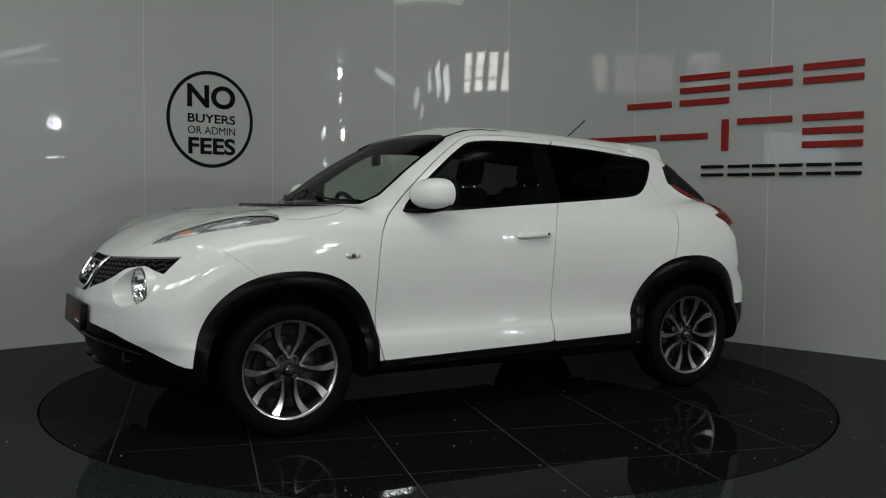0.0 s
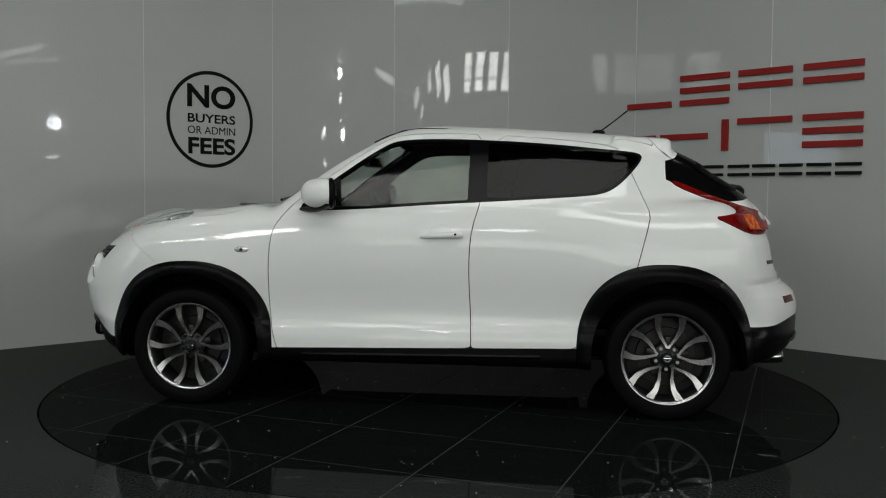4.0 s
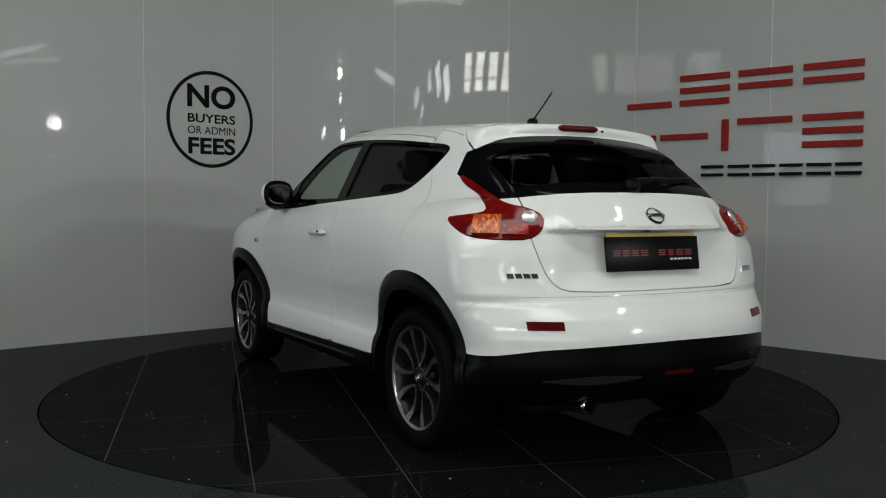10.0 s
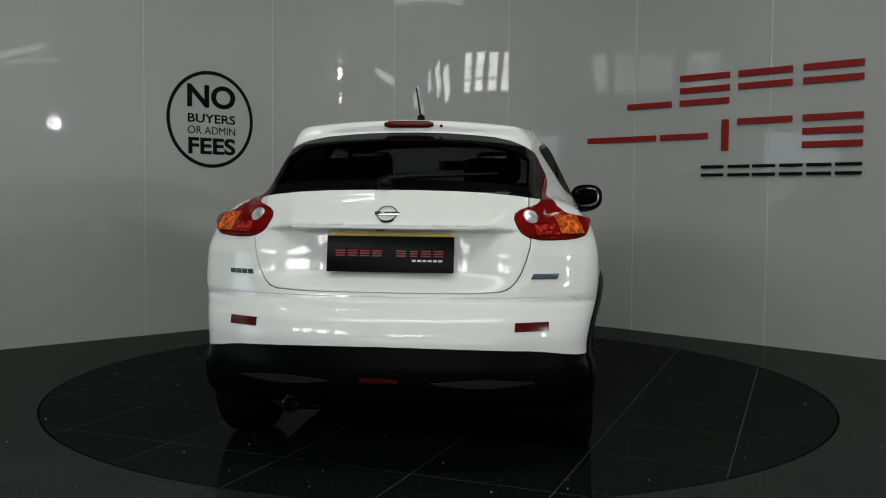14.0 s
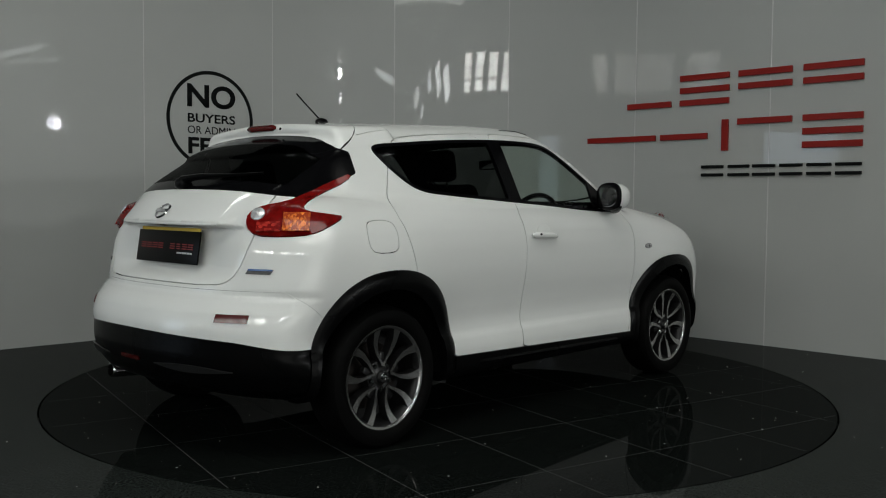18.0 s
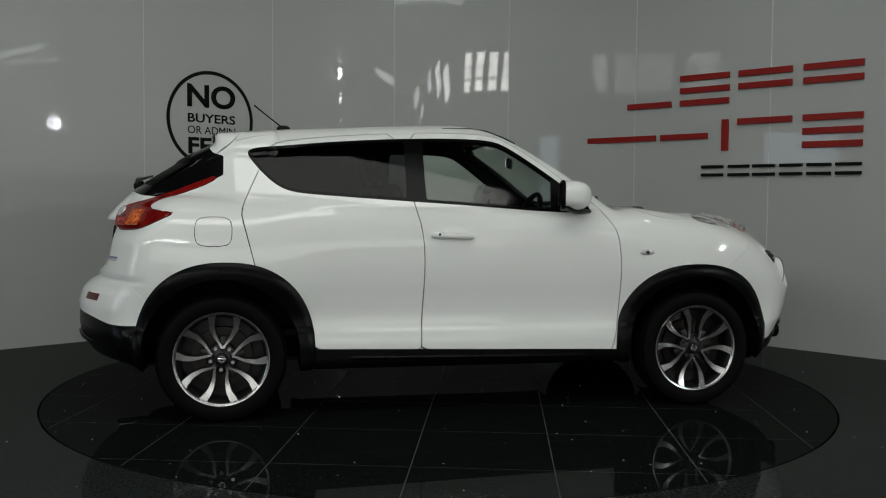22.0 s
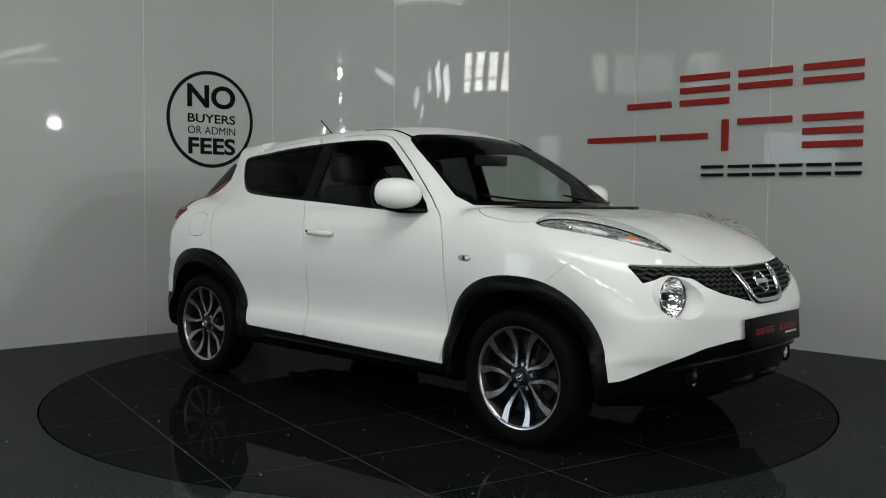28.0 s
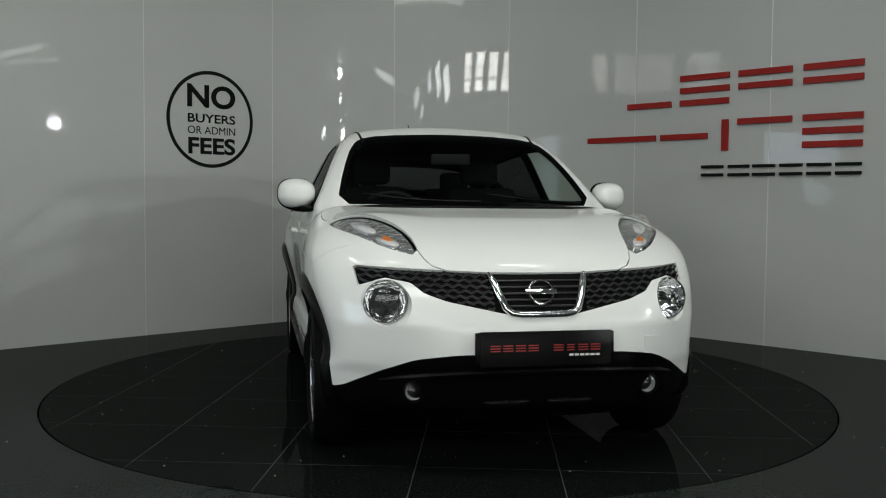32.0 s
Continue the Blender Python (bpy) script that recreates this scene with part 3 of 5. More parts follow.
# frame put round the added fill light behind the camera
root = tagged(new("back_fill_frame"), "grey frame round the added fill light on the hall's back wall", "door frame")
for dx in (-3.76, 5.36):
    bm = bmesh.new()
    box(bm, (dx, -10.93, 1.28), (0.12, 0.14, 2.56), 0.008)
    part("jamb", bm, CASE, root)
for z, h in ((2.60, 0.16), (0.22, 0.10)):
    bm = bmesh.new()
    box(bm, (0.8, -10.93, z), (9.0, 0.14, h), 0.008)
    part("rail", bm, CASE, root)
# curb put round the added fill light under the ceiling
root = tagged(new("roof_and_fill_light"), "grey curb round the added fill light under the hall's ceiling", "roof light")
for x, y, w, d in ((0, -2.64, 4.76, 0.08), (0, -4.56, 4.76, 0.08), (-2.36, -3.6, 0.08, 1.84), (2.36, -3.6, 0.08, 1.84)):
    bm = bmesh.new()
    box(bm, (x, y, 4.93), (w, d, 0.14), 0.006)
    part("curb", bm, CASE, root)
# open doorway to the yard in the west wall
root = tagged(new("yard_doorway"), "open doorway with bluish daylight in the hall's wall", "doorway")
bm = bmesh.new()
box(bm, (-8.27, -3.3, 1.30), (0.02, 2.2, 2.50))
part("daylight", bm, lamp_glow("bluish_daylight", (0.70, 0.84, 1.0), 3.0), root, "bluish daylight of the yard")
for y, z, w, h in ((-4.46, 1.32, 0.12, 2.64), (-2.14, 1.32, 0.12, 2.64), (-3.3, 2.60, 2.2, 0.10), (-3.3, 0.02, 2.2, 0.04)):
    bm = bmesh.new()
    box(bm, (-8.24, y, z), (0.12, w, h), 0.008)
    part("frame_bar", bm, CASE, root)
# glazing of the corner roof light, split by wide mullions
root = tagged(new("roof_and_fill_light"), "long corner roof light with wide mullions and thin bars", "roof light")
for dx, w, slant in ((-2.55, 0.14, 0), (-1.30, 0.34, 9), (0.0, 0.48, 16), (1.35, 0.44, 22), (2.50, 0.24, 12)):
    bm = bmesh.new()
    box(bm, (dx, 0, 0), (w, 1.10, 0.05), 0.006, Matrix.Rotation(radians(slant), 3, "Z"))
    part("mullion", bm, CASE, root)
for dy in (-0.5, -0.18, 0.10, 0.5):
    bm = bmesh.new()
    box(bm, (0, dy, 0.012), (5.1, 0.05, 0.03), 0.004)
    part("glazing_bar", bm, CASE, root)
root.matrix_world = look((-6.465, -8.95, 4.347), (0.0, 0.6, 0.8))
# smaller panes high in the back and side walls
for x, y, z, turn, lean, w, h, glow in ((-2.5, -10.985, 4.1, 0, 22, 0.75, 0.95, 16.0), (-1.45, -10.985, 4.2, 0, 22, 0.6, 0.85, 14.0), (-0.35, -10.985, 4.12, 0, 14, 0.45, 0.6, 10.0),
                                        (1.3, -10.985, 3.7, 0, 28, 0.7, 0.42, 10.0), (0.55, -10.985, 3.38, 0, 30, 0.5, 0.3, 8.0), (6.1, -10.985, 4.45, 0, 80, 0.22, 2.2, 9.0),
                                        (12.2, -7.35, 4.74, 90, 78, 0.16, 1.3, 3.4), (12.2, -7.0, 4.50, 90, 88, 0.09, 1.3, 2.4), (-8.28, -1.9, 3.85, -90, 60, 0.30, 0.6, 0.8)):
    root = tagged(new("light_pane"), "narrow pale daylight pane high in the hall's wall", "window", "hall light panes")
    bm = bmesh.new()
    box(bm, (0, 0, 0), (w, 0.02, h), 0.005)
    part("sheet", bm, lamp_glow("daylight_pane", (0.95, 1.0, 1.0), glow), root, "pale daylight sheet")
    for k in (-0.5, 0.16, 0.5):
        bm = bmesh.new()
        box(bm, (0, 0.012, h * k), (w + 0.04, 0.03, 0.04), 0.004)
        part("glazing_bar", bm, CASE, root)
    root.matrix_world = Matrix.Translation((x, y, z)) @ Matrix.Rotation(radians(turn), 4, "Z") @ Matrix.Rotation(radians(lean), 4, "Y")

# ---------------- the car ----------------
car = tagged(new("car"), "white compact crossover car with black wheel-arch trim, parked on the turntable", "car")


def rounded(points, times=2):
    """Rounds a drawn outline's corners."""
    p = np.array(points, float)
    for _ in range(times):
        q = np.roll(p, -1, 0)
        p = np.stack([p * 0.75 + q * 0.25, p * 0.25 + q * 0.75], 1).reshape(-1, 2)
    return p


def outline(points, times=2):
    """Signed distance to an outline: below zero inside."""
    p = rounded(points, times) if times else np.array(points, float)
    q = np.roll(p, -1, 0)

    def at(u, v):
        d = np.full(u.shape, 1e9)
        odd = np.zeros(u.shape, bool)
        for (ax, ay), (bx, by) in zip(p, q):
            ex, ey = bx - ax, by - ay
            wx, wy = u - ax, v - ay
            k = np.clip((wx * ex + wy * ey) / (ex * ex + ey * ey + 1e-18), 0, 1)
            d = np.minimum(d, (wx - ex * k)**2 + (wy - ey * k)**2)
            c = ((ay <= v) != (by <= v))
            odd ^= c & (u < ax + (v - ay) * ex / np.where(by == ay, 1e-18, by - ay))
        return np.where(odd, -1, 1) * np.sqrt(d)
    return at


def twin(points):
    """An outline given for one half, closed by its mirror image."""
    return points + [(-a, b) for a, b in points[::-1] if a != 0]


def cut(V, T, g):
    """Splits triangles along g = 0. Returns vertices, inner and outer triangles."""
    g = np.where(np.abs(g) < 2e-4, 2e-4, g)
    s = g > 0
    k = s[T].sum(1)
    inner, outer = [T[k == 0]], [T[k == 3]]
    pts, n = [V], len(V)
    mixed = T[(k == 1) | (k == 2)]
    if len(mixed):
        sm = s[mixed]
        lone = np.where(sm.sum(1) == 1, sm.argmax(1), (~sm).argmax(1))
        r = np.arange(len(mixed))
        a, b, c = mixed[r, lone], mixed[r, (lone + 1) % 3], mixed[r, (lone + 2) % 3]
        e = np.sort(np.concatenate([np.stack([a, b], 1), np.stack([a, c], 1)]), 1)
        u, back = np.unique(e, axis=0, return_inverse=True)
        back = back.reshape(-1)
        w = (g[u[:, 0]] / (g[u[:, 0]] - g[u[:, 1]]))[:, None]
        pts.append(V[u[:, 0]] * (1 - w) + V[u[:, 1]] * w)
        ab, ac = n + back[:len(mixed)], n + back[len(mixed):]
        one = np.stack([a, ab, ac], 1)
        two = np.concatenate([np.stack([ab, b, c], 1), np.stack([ab, c, ac], 1)])
        up = s[a]
        upp = np.concatenate([up, up])
        outer += [one[up], two[~upp]]
        inner += [one[~up], two[upp]]
    return np.concatenate(pts), np.concatenate(inner), np.concatenate(outer)


def islands(T, least=24):
    """Splits triangles into pieces that hang together, largest first; crumbs are left out."""
    ids, t = np.unique(T, return_inverse=True)
    t = t.reshape(-1, 3)
    mark = np.arange(len(ids))
    while True:
        low = mark[t].min(1)
        nxt = mark.copy()
        for k in range(3):
            np.minimum.at(nxt, t[:, k], low)
        nxt = nxt[nxt]
        if (nxt == mark).all():
            break
        mark = nxt
    key = mark[t[:, 0]]
    names, count = np.unique(key, return_counts=True)
    return [T[key == n] for n, k in sorted(zip(names, count), key=lambda q: -q[1]) if k >= least]


def surface_part(name, V, T, mat, parent, label="", lift=0.0, skirt=0.012, push=None):
    """A piece of the body's surface as a mesh with its true curvature and a turned-in edge."""
    if len(T) == 0:
        return None
    use, T = np.unique(T, return_inverse=True)
    T = T.reshape(-1, 3)
    P = V[use]
    N = slope(*P.T)
    N /= np.linalg.norm(N, axis=1)[:, None] + 1e-9
    P = P + N * lift
    if push is not None:
        P, N = push(P, N)
    n = len(P)
    if skirt:
        e = np.concatenate([T[:, [0, 1]], T[:, [1, 2]], T[:, [2, 0]]])
        key = np.sort(e, 1)
        u, first, count = np.unique(key, axis=0, return_index=True, return_counts=True)
        rim = e[first[count == 1]]
        ids, back = np.unique(rim, return_inverse=True)
        back = back.reshape(-1, 2)
        top, low = P[ids], P[ids] - N[ids] * skirt
        m = len(ids)
        ax = np.zeros((m, 3))
        d = np.cross(P[rim[:, 1]] - P[rim[:, 0]], N[rim[:, 0]])
        np.add.at(ax, back[:, 0], d)
        np.add.at(ax, back[:, 1], d)
        ax /= np.linalg.norm(ax, axis=1)[:, None] + 1e-9
        P = np.concatenate([P, top, low])
        N = np.concatenate([N, ax, ax])
        a, b = n + back[:, 0], n + back[:, 1]
        q = np.concatenate([np.stack([b, a, a + m], 1), np.stack([b, a + m, b + m], 1)])
        T = np.concatenate([T, q])
    return mesh_object(name, P, T, mat, parent, label, normals=N)


class Skin:
    """The body's skin, from which the panels are taken one after another."""
    def __init__(self, step):
        self.V, self.T = shell(step)

    def take(self, region, where=None, gap=0.0):
        """Takes the piece inside the region; a gap leaves a joint, lined with a dark seal below."""
        V, T = self.V, self.T
        keep = np.zeros((0, 3), int)
        if where is not None:
            m = where(V[T].mean(1))
            keep, T = T[~m], T[m]
        g = region(V)
        V, inn, out = cut(V, T, g + gap)
        seal = np.zeros((0, 3), int)
        if gap:
            g = region(V)
            V, seal, out = cut(V, out, g - gap)
            for piece in islands(seal):
                surface_part("seal", V, piece, SEAL, car, lift=-0.011, skirt=0)
        self.V, self.T = V, np.concatenate([keep, out])
        return V, inn

    def rest(self):
        return self.V, self.T


skin = Skin(0.0165)
LEFT, RIGHT = (lambda c: c[:, 1] > 0), (lambda c: c[:, 1] < 0)


def halves(V, T):
    c = V[T].mean(1)[:, 1]
    return (T[c > 0], T[c < 0])


# wheel openings
def opening(V):
    g = np.full(len(V), 9.0)
    for wx in (WHEEL_X, -WHEEL_X):
        g = np.minimum(g, np.hypot(V[:, 0] - wx, np.maximum(V[:, 2] - 0.335, 0)) - 0.385)
    return g


skin.take(opening, lambda c: np.abs(c[:, 1]) > 0.52)


# black arch trims
def arch(V):
    x, z = V[:, 0], V[:, 2]
    f = (np.abs((x - 1.256) / 0.450)**2.3 + np.abs(np.maximum(z - 0.33, 0) / 0.452)**2.3)**(1 / 2.3) - 1
    r = (np.abs((x + 1.245) / 0.441)**2.3 + np.abs(np.maximum(z - 0.34, 0) / 0.462)**2.3)**(1 / 2.3) - 1
    return np.minimum(f, r) * 0.43


def low_line(V):
    x, y, z = V[:, 0], np.abs(V[:, 1]), V[:, 2]
    front = curve([0, 0.28, 0.47, 0.59, 0.69, 0.78, 0.95], [0.517, 0.519, 0.50, 0.456, 0.40, 0.353, 0.33])(y)
    back = curve([0, 0.19, 0.58, 0.80, 0.95], [0.542, 0.54, 0.522, 0.49, 0.48])(y)
    mid = 0.342 - 0.022 * x
    return z - np.where(x > 1.25, front, np.where(x < -1.25, back, mid))


def rolled(P, N):
    """Rolls the trim's outer edge over, so that it stands proud of the panel."""
    e = np.clip(-arch(P) / 0.05, 0, 1)
    wx = np.where(P[:, 0] > 0, 1.25, -1.232)
    out = np.stack([P[:, 0] - wx, np.zeros(len(P)), np.maximum(P[:, 2] - 0.335, 0)], 1)
    out /= np.linalg.norm(out, axis=1)[:, None] + 1e-9
    M = N + out * (0.7 * (1 - e))[:, None]
    return P + N * (0.014 * (1 - (1 - e)**2))[:, None], M / np.linalg.norm(M, axis=1)[:, None]


V, T = skin.take(lambda V: np.maximum(arch(V), 0.255 - V[:, 2]), lambda c: np.abs(c[:, 1]) > 0.60)
for half in halves(V, T):
    c = V[half].mean(1)[:, 0]
    for end in (half[c > 0], half[c < 0]):
        surface_part("wheel_arch_trim", V, end, PLASTIC, car, "black grained plastic arch trim", lift=0.004, skirt=0.045, push=rolled)
V, T = skin.take(low_line)
cx = V[T].mean(1)
surface_part("front_lower_bumper", V, T[cx[:, 0] > 1.25], PLASTIC, car, "black lower bumper with air intake", lift=-0.004)
surface_part("rear_lower_bumper", V, T[cx[:, 0] < -1.25], PLASTIC, car, "black lower rear bumper", lift=-0.004)
middle = T[np.abs(cx[:, 0]) <= 1.25]
for half in halves(V, middle):
    surface_part("sill", V, half, PLASTIC, car, "black plastic side sill", lift=0.012, skirt=0.02)

# windows
DLO = [(0.625, 1.055), (0.67, 1.072), (0.594, 1.139), (0.474, 1.239), (0.246, 1.401), (0.156, 1.440), (-0.06, 1.448), (-0.365, 1.439), (-0.67, 1.42), (-0.98, 1.39),
       (-1.12, 1.378), (-1.15, 1.35), (-1.08, 1.262), (-1.008, 1.193), (-0.94, 1.156), (-0.835, 1.140), (-0.35, 1.109), (-0.06, 1.092), (0.235, 1.071), (0.47, 1.057)]
dlo = outline(DLO, 2)
band = lambda V: dlo(V[:, 0], V[:, 2])
V, T = skin.take(band, lambda c: (np.abs(c[:, 1]) > 0.45) & (c[:, 2] > 1.0))
front_pane = lambda V: np.maximum(dlo(V[:, 0], V[:, 2]) + 0.016, -0.232 - V[:, 0])
V, pane, T = cut(V, T, front_pane(V))
for half in halves(V, pane):
    surface_part("front_door_window", V, half, GLASS_CLEAR, car, "green-tinted front door window", lift=-0.004, skirt=0).visible_shadow = False
rear_pane = lambda V: np.maximum(dlo(V[:, 0], V[:, 2]) + 0.016, V[:, 0] + 0.33)
V, pane, T = cut(V, T, rear_pane(V))
for half in halves(V, pane):
    surface_part("rear_door_window", V, half, GLASS_DARK, car, "dark privacy glass rear window", lift=-0.004, skirt=0).visible_shadow = False
for half in halves(V, T):
    surface_part("window_surround", V, half, GLOSS_BLACK, car, "gloss black window frame", lift=0.001, skirt=0.02)

screen = outline(twin([(0, 1.088), (0.45, 1.09), (0.69, 1.092), (0.635, 1.276), (0.565, 1.425), (0.48, 1.475), (0.25, 1.49), (0, 1.495)]), 1)
V, T = skin.take(lambda V: screen(V[:, 1], V[:, 2]), lambda c: c[:, 0] > 0.15)
V, pane, T = cut(V, T, screen(V[:, 1], V[:, 2]) + 0.022)
surface_part("windscreen", V, pane, GLASS_CLEAR, car, "green-tinted windscreen", skirt=0).visible_shadow = False
surface_part("windscreen_edge", V, T, GLOSS_BLACK, car, "black windscreen border", skirt=0.02)
# lamps
tail = outline([(-0.455, 1.243), (-0.576, 1.183), (-0.651, 1.140), (-0.725, 1.104), (-0.831, 1.085), (-0.893, 1.052), (-0.895, 0.994), (-0.850, 0.955), (-0.725, 0.953), (-0.608, 0.963),
                (-0.545, 0.990), (-0.470, 1.042), (-0.547, 1.052), (-0.641, 1.064), (-0.655, 1.088), (-0.590, 1.139), (-0.485, 1.193)], 1)
tail_at = lambda V: tail((V[:, 0] + np.abs(V[:, 1])) * 0.7071, V[:, 2])


def proud(P, N):
    """The lamp's lower cluster stands out from the corner."""
    return P + N * (0.024 * ease(-tail_at(P) / 0.022) * ease((1.13 - P[:, 2]) / 0.07))[:, None], N


V, T = skin.take(tail_at, lambda c: c[:, 0] < -1.15, gap=0.0015)
for half in halves(V, T):
    surface_part("tail_lamp", V, half, LENS_RED, car, "red boomerang-shaped tail lamp", lift=0.004, skirt=0.025, push=proud)
back_glass = outline(twin([(0, 1.156), (0.35, 1.150), (0.56, 1.130), (0.74, 1.10), (0.74, 1.255), (0.625, 1.30), (0.555, 1.355), (0.44, 1.40), (0.25, 1.42), (0, 1.427)]), 1)
behind = lambda V: np.maximum(back_glass(V[:, 1], V[:, 2]), (1.10 + ((V[:, 0] + np.abs(V[:, 1])) * 0.7071 + 0.655) * 0.64 - V[:, 2]) * 0.8)
V, T = skin.take(lambda V: np.maximum(behind(V), np.where(np.abs(V[:, 1]) > 0.47, V[:, 0] + 1.262, -1)), lambda c: (c[:, 0] < -1.05) & (c[:, 2] > 1.05))
V, pane, T = cut(V, T, np.maximum(behind(V) + 0.045, np.abs(V[:, 1]) - 0.56))
surface_part("rear_window", V, pane, GLASS_DARK, car, "dark tinted rear window", skirt=0).visible_shadow = False
surface_part("rear_window_edge", V, T, GLOSS_BLACK, car, "black rear window border", skirt=0.015)

head = outline([(1.30, 0.785), (1.28, 0.705), (1.345, 0.625), (1.525, 0.525), (1.675, 0.475), (1.845, 0.450), (1.758, 0.572), (1.61, 0.670), (1.45, 0.750)], 1)
V, T = skin.take(lambda V: head(V[:, 0], np.abs(V[:, 1])), lambda c: (c[:, 2] > 0.85) & (c[:, 0] > 1.2), gap=0.0015)


def swollen(P, N):
    """The lens stands up from the wing towards its middle."""
    u = ease(-head(P[:, 0], np.abs(P[:, 1])) / 0.055)
    return P + N * (0.004 + 0.032 * u)[:, None], N


for half in halves(V, T):
    surface_part("headlight_housing", V, half, GLOSS_BLACK, car, "dark headlight housing", lift=-0.026, skirt=0)
    W2, bowl, _ = cut(V, half, head(V[:, 0], np.abs(V[:, 1])) + 0.010)
    surface_part("headlight_reflector", W2, bowl, HEAD_FACET, car, "faceted silver headlight bowl", lift=-0.014, skirt=0.012)
    surface_part("headlight", V, half, LENS_CLEAR, car, "clear wrap-over headlight lens", skirt=0.03, push=swollen).visible_shadow = False
pod = lambda V: np.hypot(np.abs(V[:, 1]) - 0.600, V[:, 2] - 0.712) - 0.090
skin.take(pod, lambda c: c[:, 0] > 1.6)
grille = outline(twin([(0, 0.828), (0.20, 0.830), (0.40, 0.839), (0.715, 0.850), (0.70, 0.772), (0.60, 0.806), (0.507, 0.790), (0.46, 0.752), (0.377, 0.722), (0.141, 0.672), (0, 0.670)][::-1]), 0)
V, T = skin.take(lambda V: grille(V[:, 1], V[:, 2]), lambda c: (c[:, 0] > 1.55))
surface_part("grille", V, T, SEAL, car, "black mesh grille", lift=-0.014, skirt=0)

# dark lining inside the painted skin
V, T = skin.rest()
c = V[T].mean(1)
inner = T[(c[:, 2] > 0.45) & (c[:, 0] < 0.95) & (c[:, 0] > -1.85)]
surface_part("cabin_lining", V, inner[:, ::-1], INTERIOR, car, "dark cabin lining", lift=-0.022, skirt=0, push=lambda P, N: (P, -N))

# painted panels
bonnet = outline([(a, b) for a, b in [(0.955, -0.3), (0.89, -0.68), (0.93, -0.73), (0.985, -0.775), (1.06, -0.79), (1.20, -0.79), (1.285, -0.765), (1.345, -0.63), (1.525, -0.53), (1.675, -0.48), (1.84, -0.452), (1.916, -0.40), (1.948, -0.247), (1.962, 0)]]
                 + [(a, -b) for a, b in [(0.955, -0.3), (0.89, -0.68), (0.93, -0.73), (0.985, -0.775), (1.06, -0.79), (1.20, -0.79), (1.285, -0.765), (1.345, -0.63), (1.525, -0.53), (1.675, -0.48), (1.84, -0.452), (1.916, -0.40), (1.948, -0.247)]][::-1], 1)
V, T = skin.take(lambda V: bonnet(V[:, 0], V[:, 1]), lambda c: c[:, 2] > 0.80, gap=0.002)
surface_part("bonnet", V, T, PAINT, car)
bumper_seam = lambda V: (1.62 + (V[:, 2] - 0.913) * 1.29) - V[:, 0]
V, T = skin.take(lambda V: np.maximum(bumper_seam(V), 1.42 - V[:, 0]), lambda c: c[:, 0] > 1.2, gap=0.001)
surface_part("front_bumper", V, T, PAINT, car, skirt=0.02)
FRONT_DOOR = [(0.69, 1.10), (0.762, 1.02), (0.802, 0.947), (0.818, 0.83), (0.824, 0.68), (0.822, 0.50), (0.798, 0.384), (0.773, 0.30), (-0.262, 0.30), (-0.255, 0.51),
              (-0.246, 0.69), (-0.246, 0.838), (-0.259, 0.971), (-0.296, 1.097), (-0.312, 1.177), (-0.33, 1.474), (-0.06, 1.480), (0.157, 1.470), (0.247, 1.430), (0.395, 1.334), (0.54, 1.222)]
REAR_DOOR = [(-0.262, 0.30), (-0.255, 0.51), (-0.246, 0.69), (-0.246, 0.838), (-0.259, 0.971), (-0.296, 1.097), (-0.312, 1.177), (-0.33, 1.474), (-0.674, 1.450), (-0.922, 1.424),
             (-1.03, 1.395), (-1.081, 1.267), (-1.141, 1.134), (-1.170, 1.050), (-1.156, 0.993), (-1.125, 0.877), (-1.08, 0.70), (-0.80, 0.30)]
for pts, nm in ((FRONT_DOOR, "front_door"), (REAR_DOOR, "rear_door")):
    o = outline(pts, 1)
    V, T = skin.take(lambda V, o=o: o(V[:, 0], V[:, 2]), lambda c: np.abs(c[:, 1]) > 0.45, gap=0.0024)
    for half in halves(V, T):
        surface_part(nm, V, half, PAINT, car)
gate = outline(twin([(0, 0.742), (0.44, 0.742), (0.51, 0.765), (0.555, 0.843), (0.585, 0.96), (0.56, 1.13), (0.57, 1.60), (0, 1.60)]), 1)
spoiler_edge = lambda V: V[:, 0] + 1.15 + 0.14 * (1.49 - V[:, 2]) / 0.16
V, T = skin.take(lambda V: np.maximum(gate(V[:, 1], V[:, 2]), np.where(V[:, 2] > 1.2, spoiler_edge(V), -1)), lambda c: c[:, 0] < -1.02, gap=0.0024)
hi = V[T].mean(1)[:, 2] > 1.28
surface_part("tailgate", V, T[~hi], PAINT, car)
surface_part("roof_spoiler", V, T[hi], PAINT, car)
V, T = skin.take(lambda V: np.maximum(V[:, 2] - 0.725 + 0.9 * np.maximum(-1.74 + 0 * V[:, 0] - V[:, 0], 0) * 0 + np.maximum(V[:, 0] + 1.75, 0) * 0.85, V[:, 0] + 1.5), lambda c: c[:, 0] < -1.4, gap=0.0006)
surface_part("rear_bumper", V, T, PAINT, car, skirt=0.02)
flap = outline([(-1.36, 0.88), (-1.24, 0.88), (-1.212, 0.908), (-1.212, 0.995), (-1.24, 1.023), (-1.36, 1.023), (-1.39, 0.995), (-1.39, 0.908)], 1)
V, T = skin.take(lambda V: flap(V[:, 0], V[:, 2]), lambda c: (c[:, 1] < -0.5), gap=0.0018)
surface_part("fuel_flap", V, T, PAINT, car)
roof_edge = outline([(0.36, -0.50), (0.15, -0.57), (-0.35, -0.578), (-0.92, -0.575), (-1.20, -0.56), (-1.20, 0.56), (-0.92, 0.575), (-0.35, 0.578), (0.15, 0.57), (0.36, 0.50)], 0)
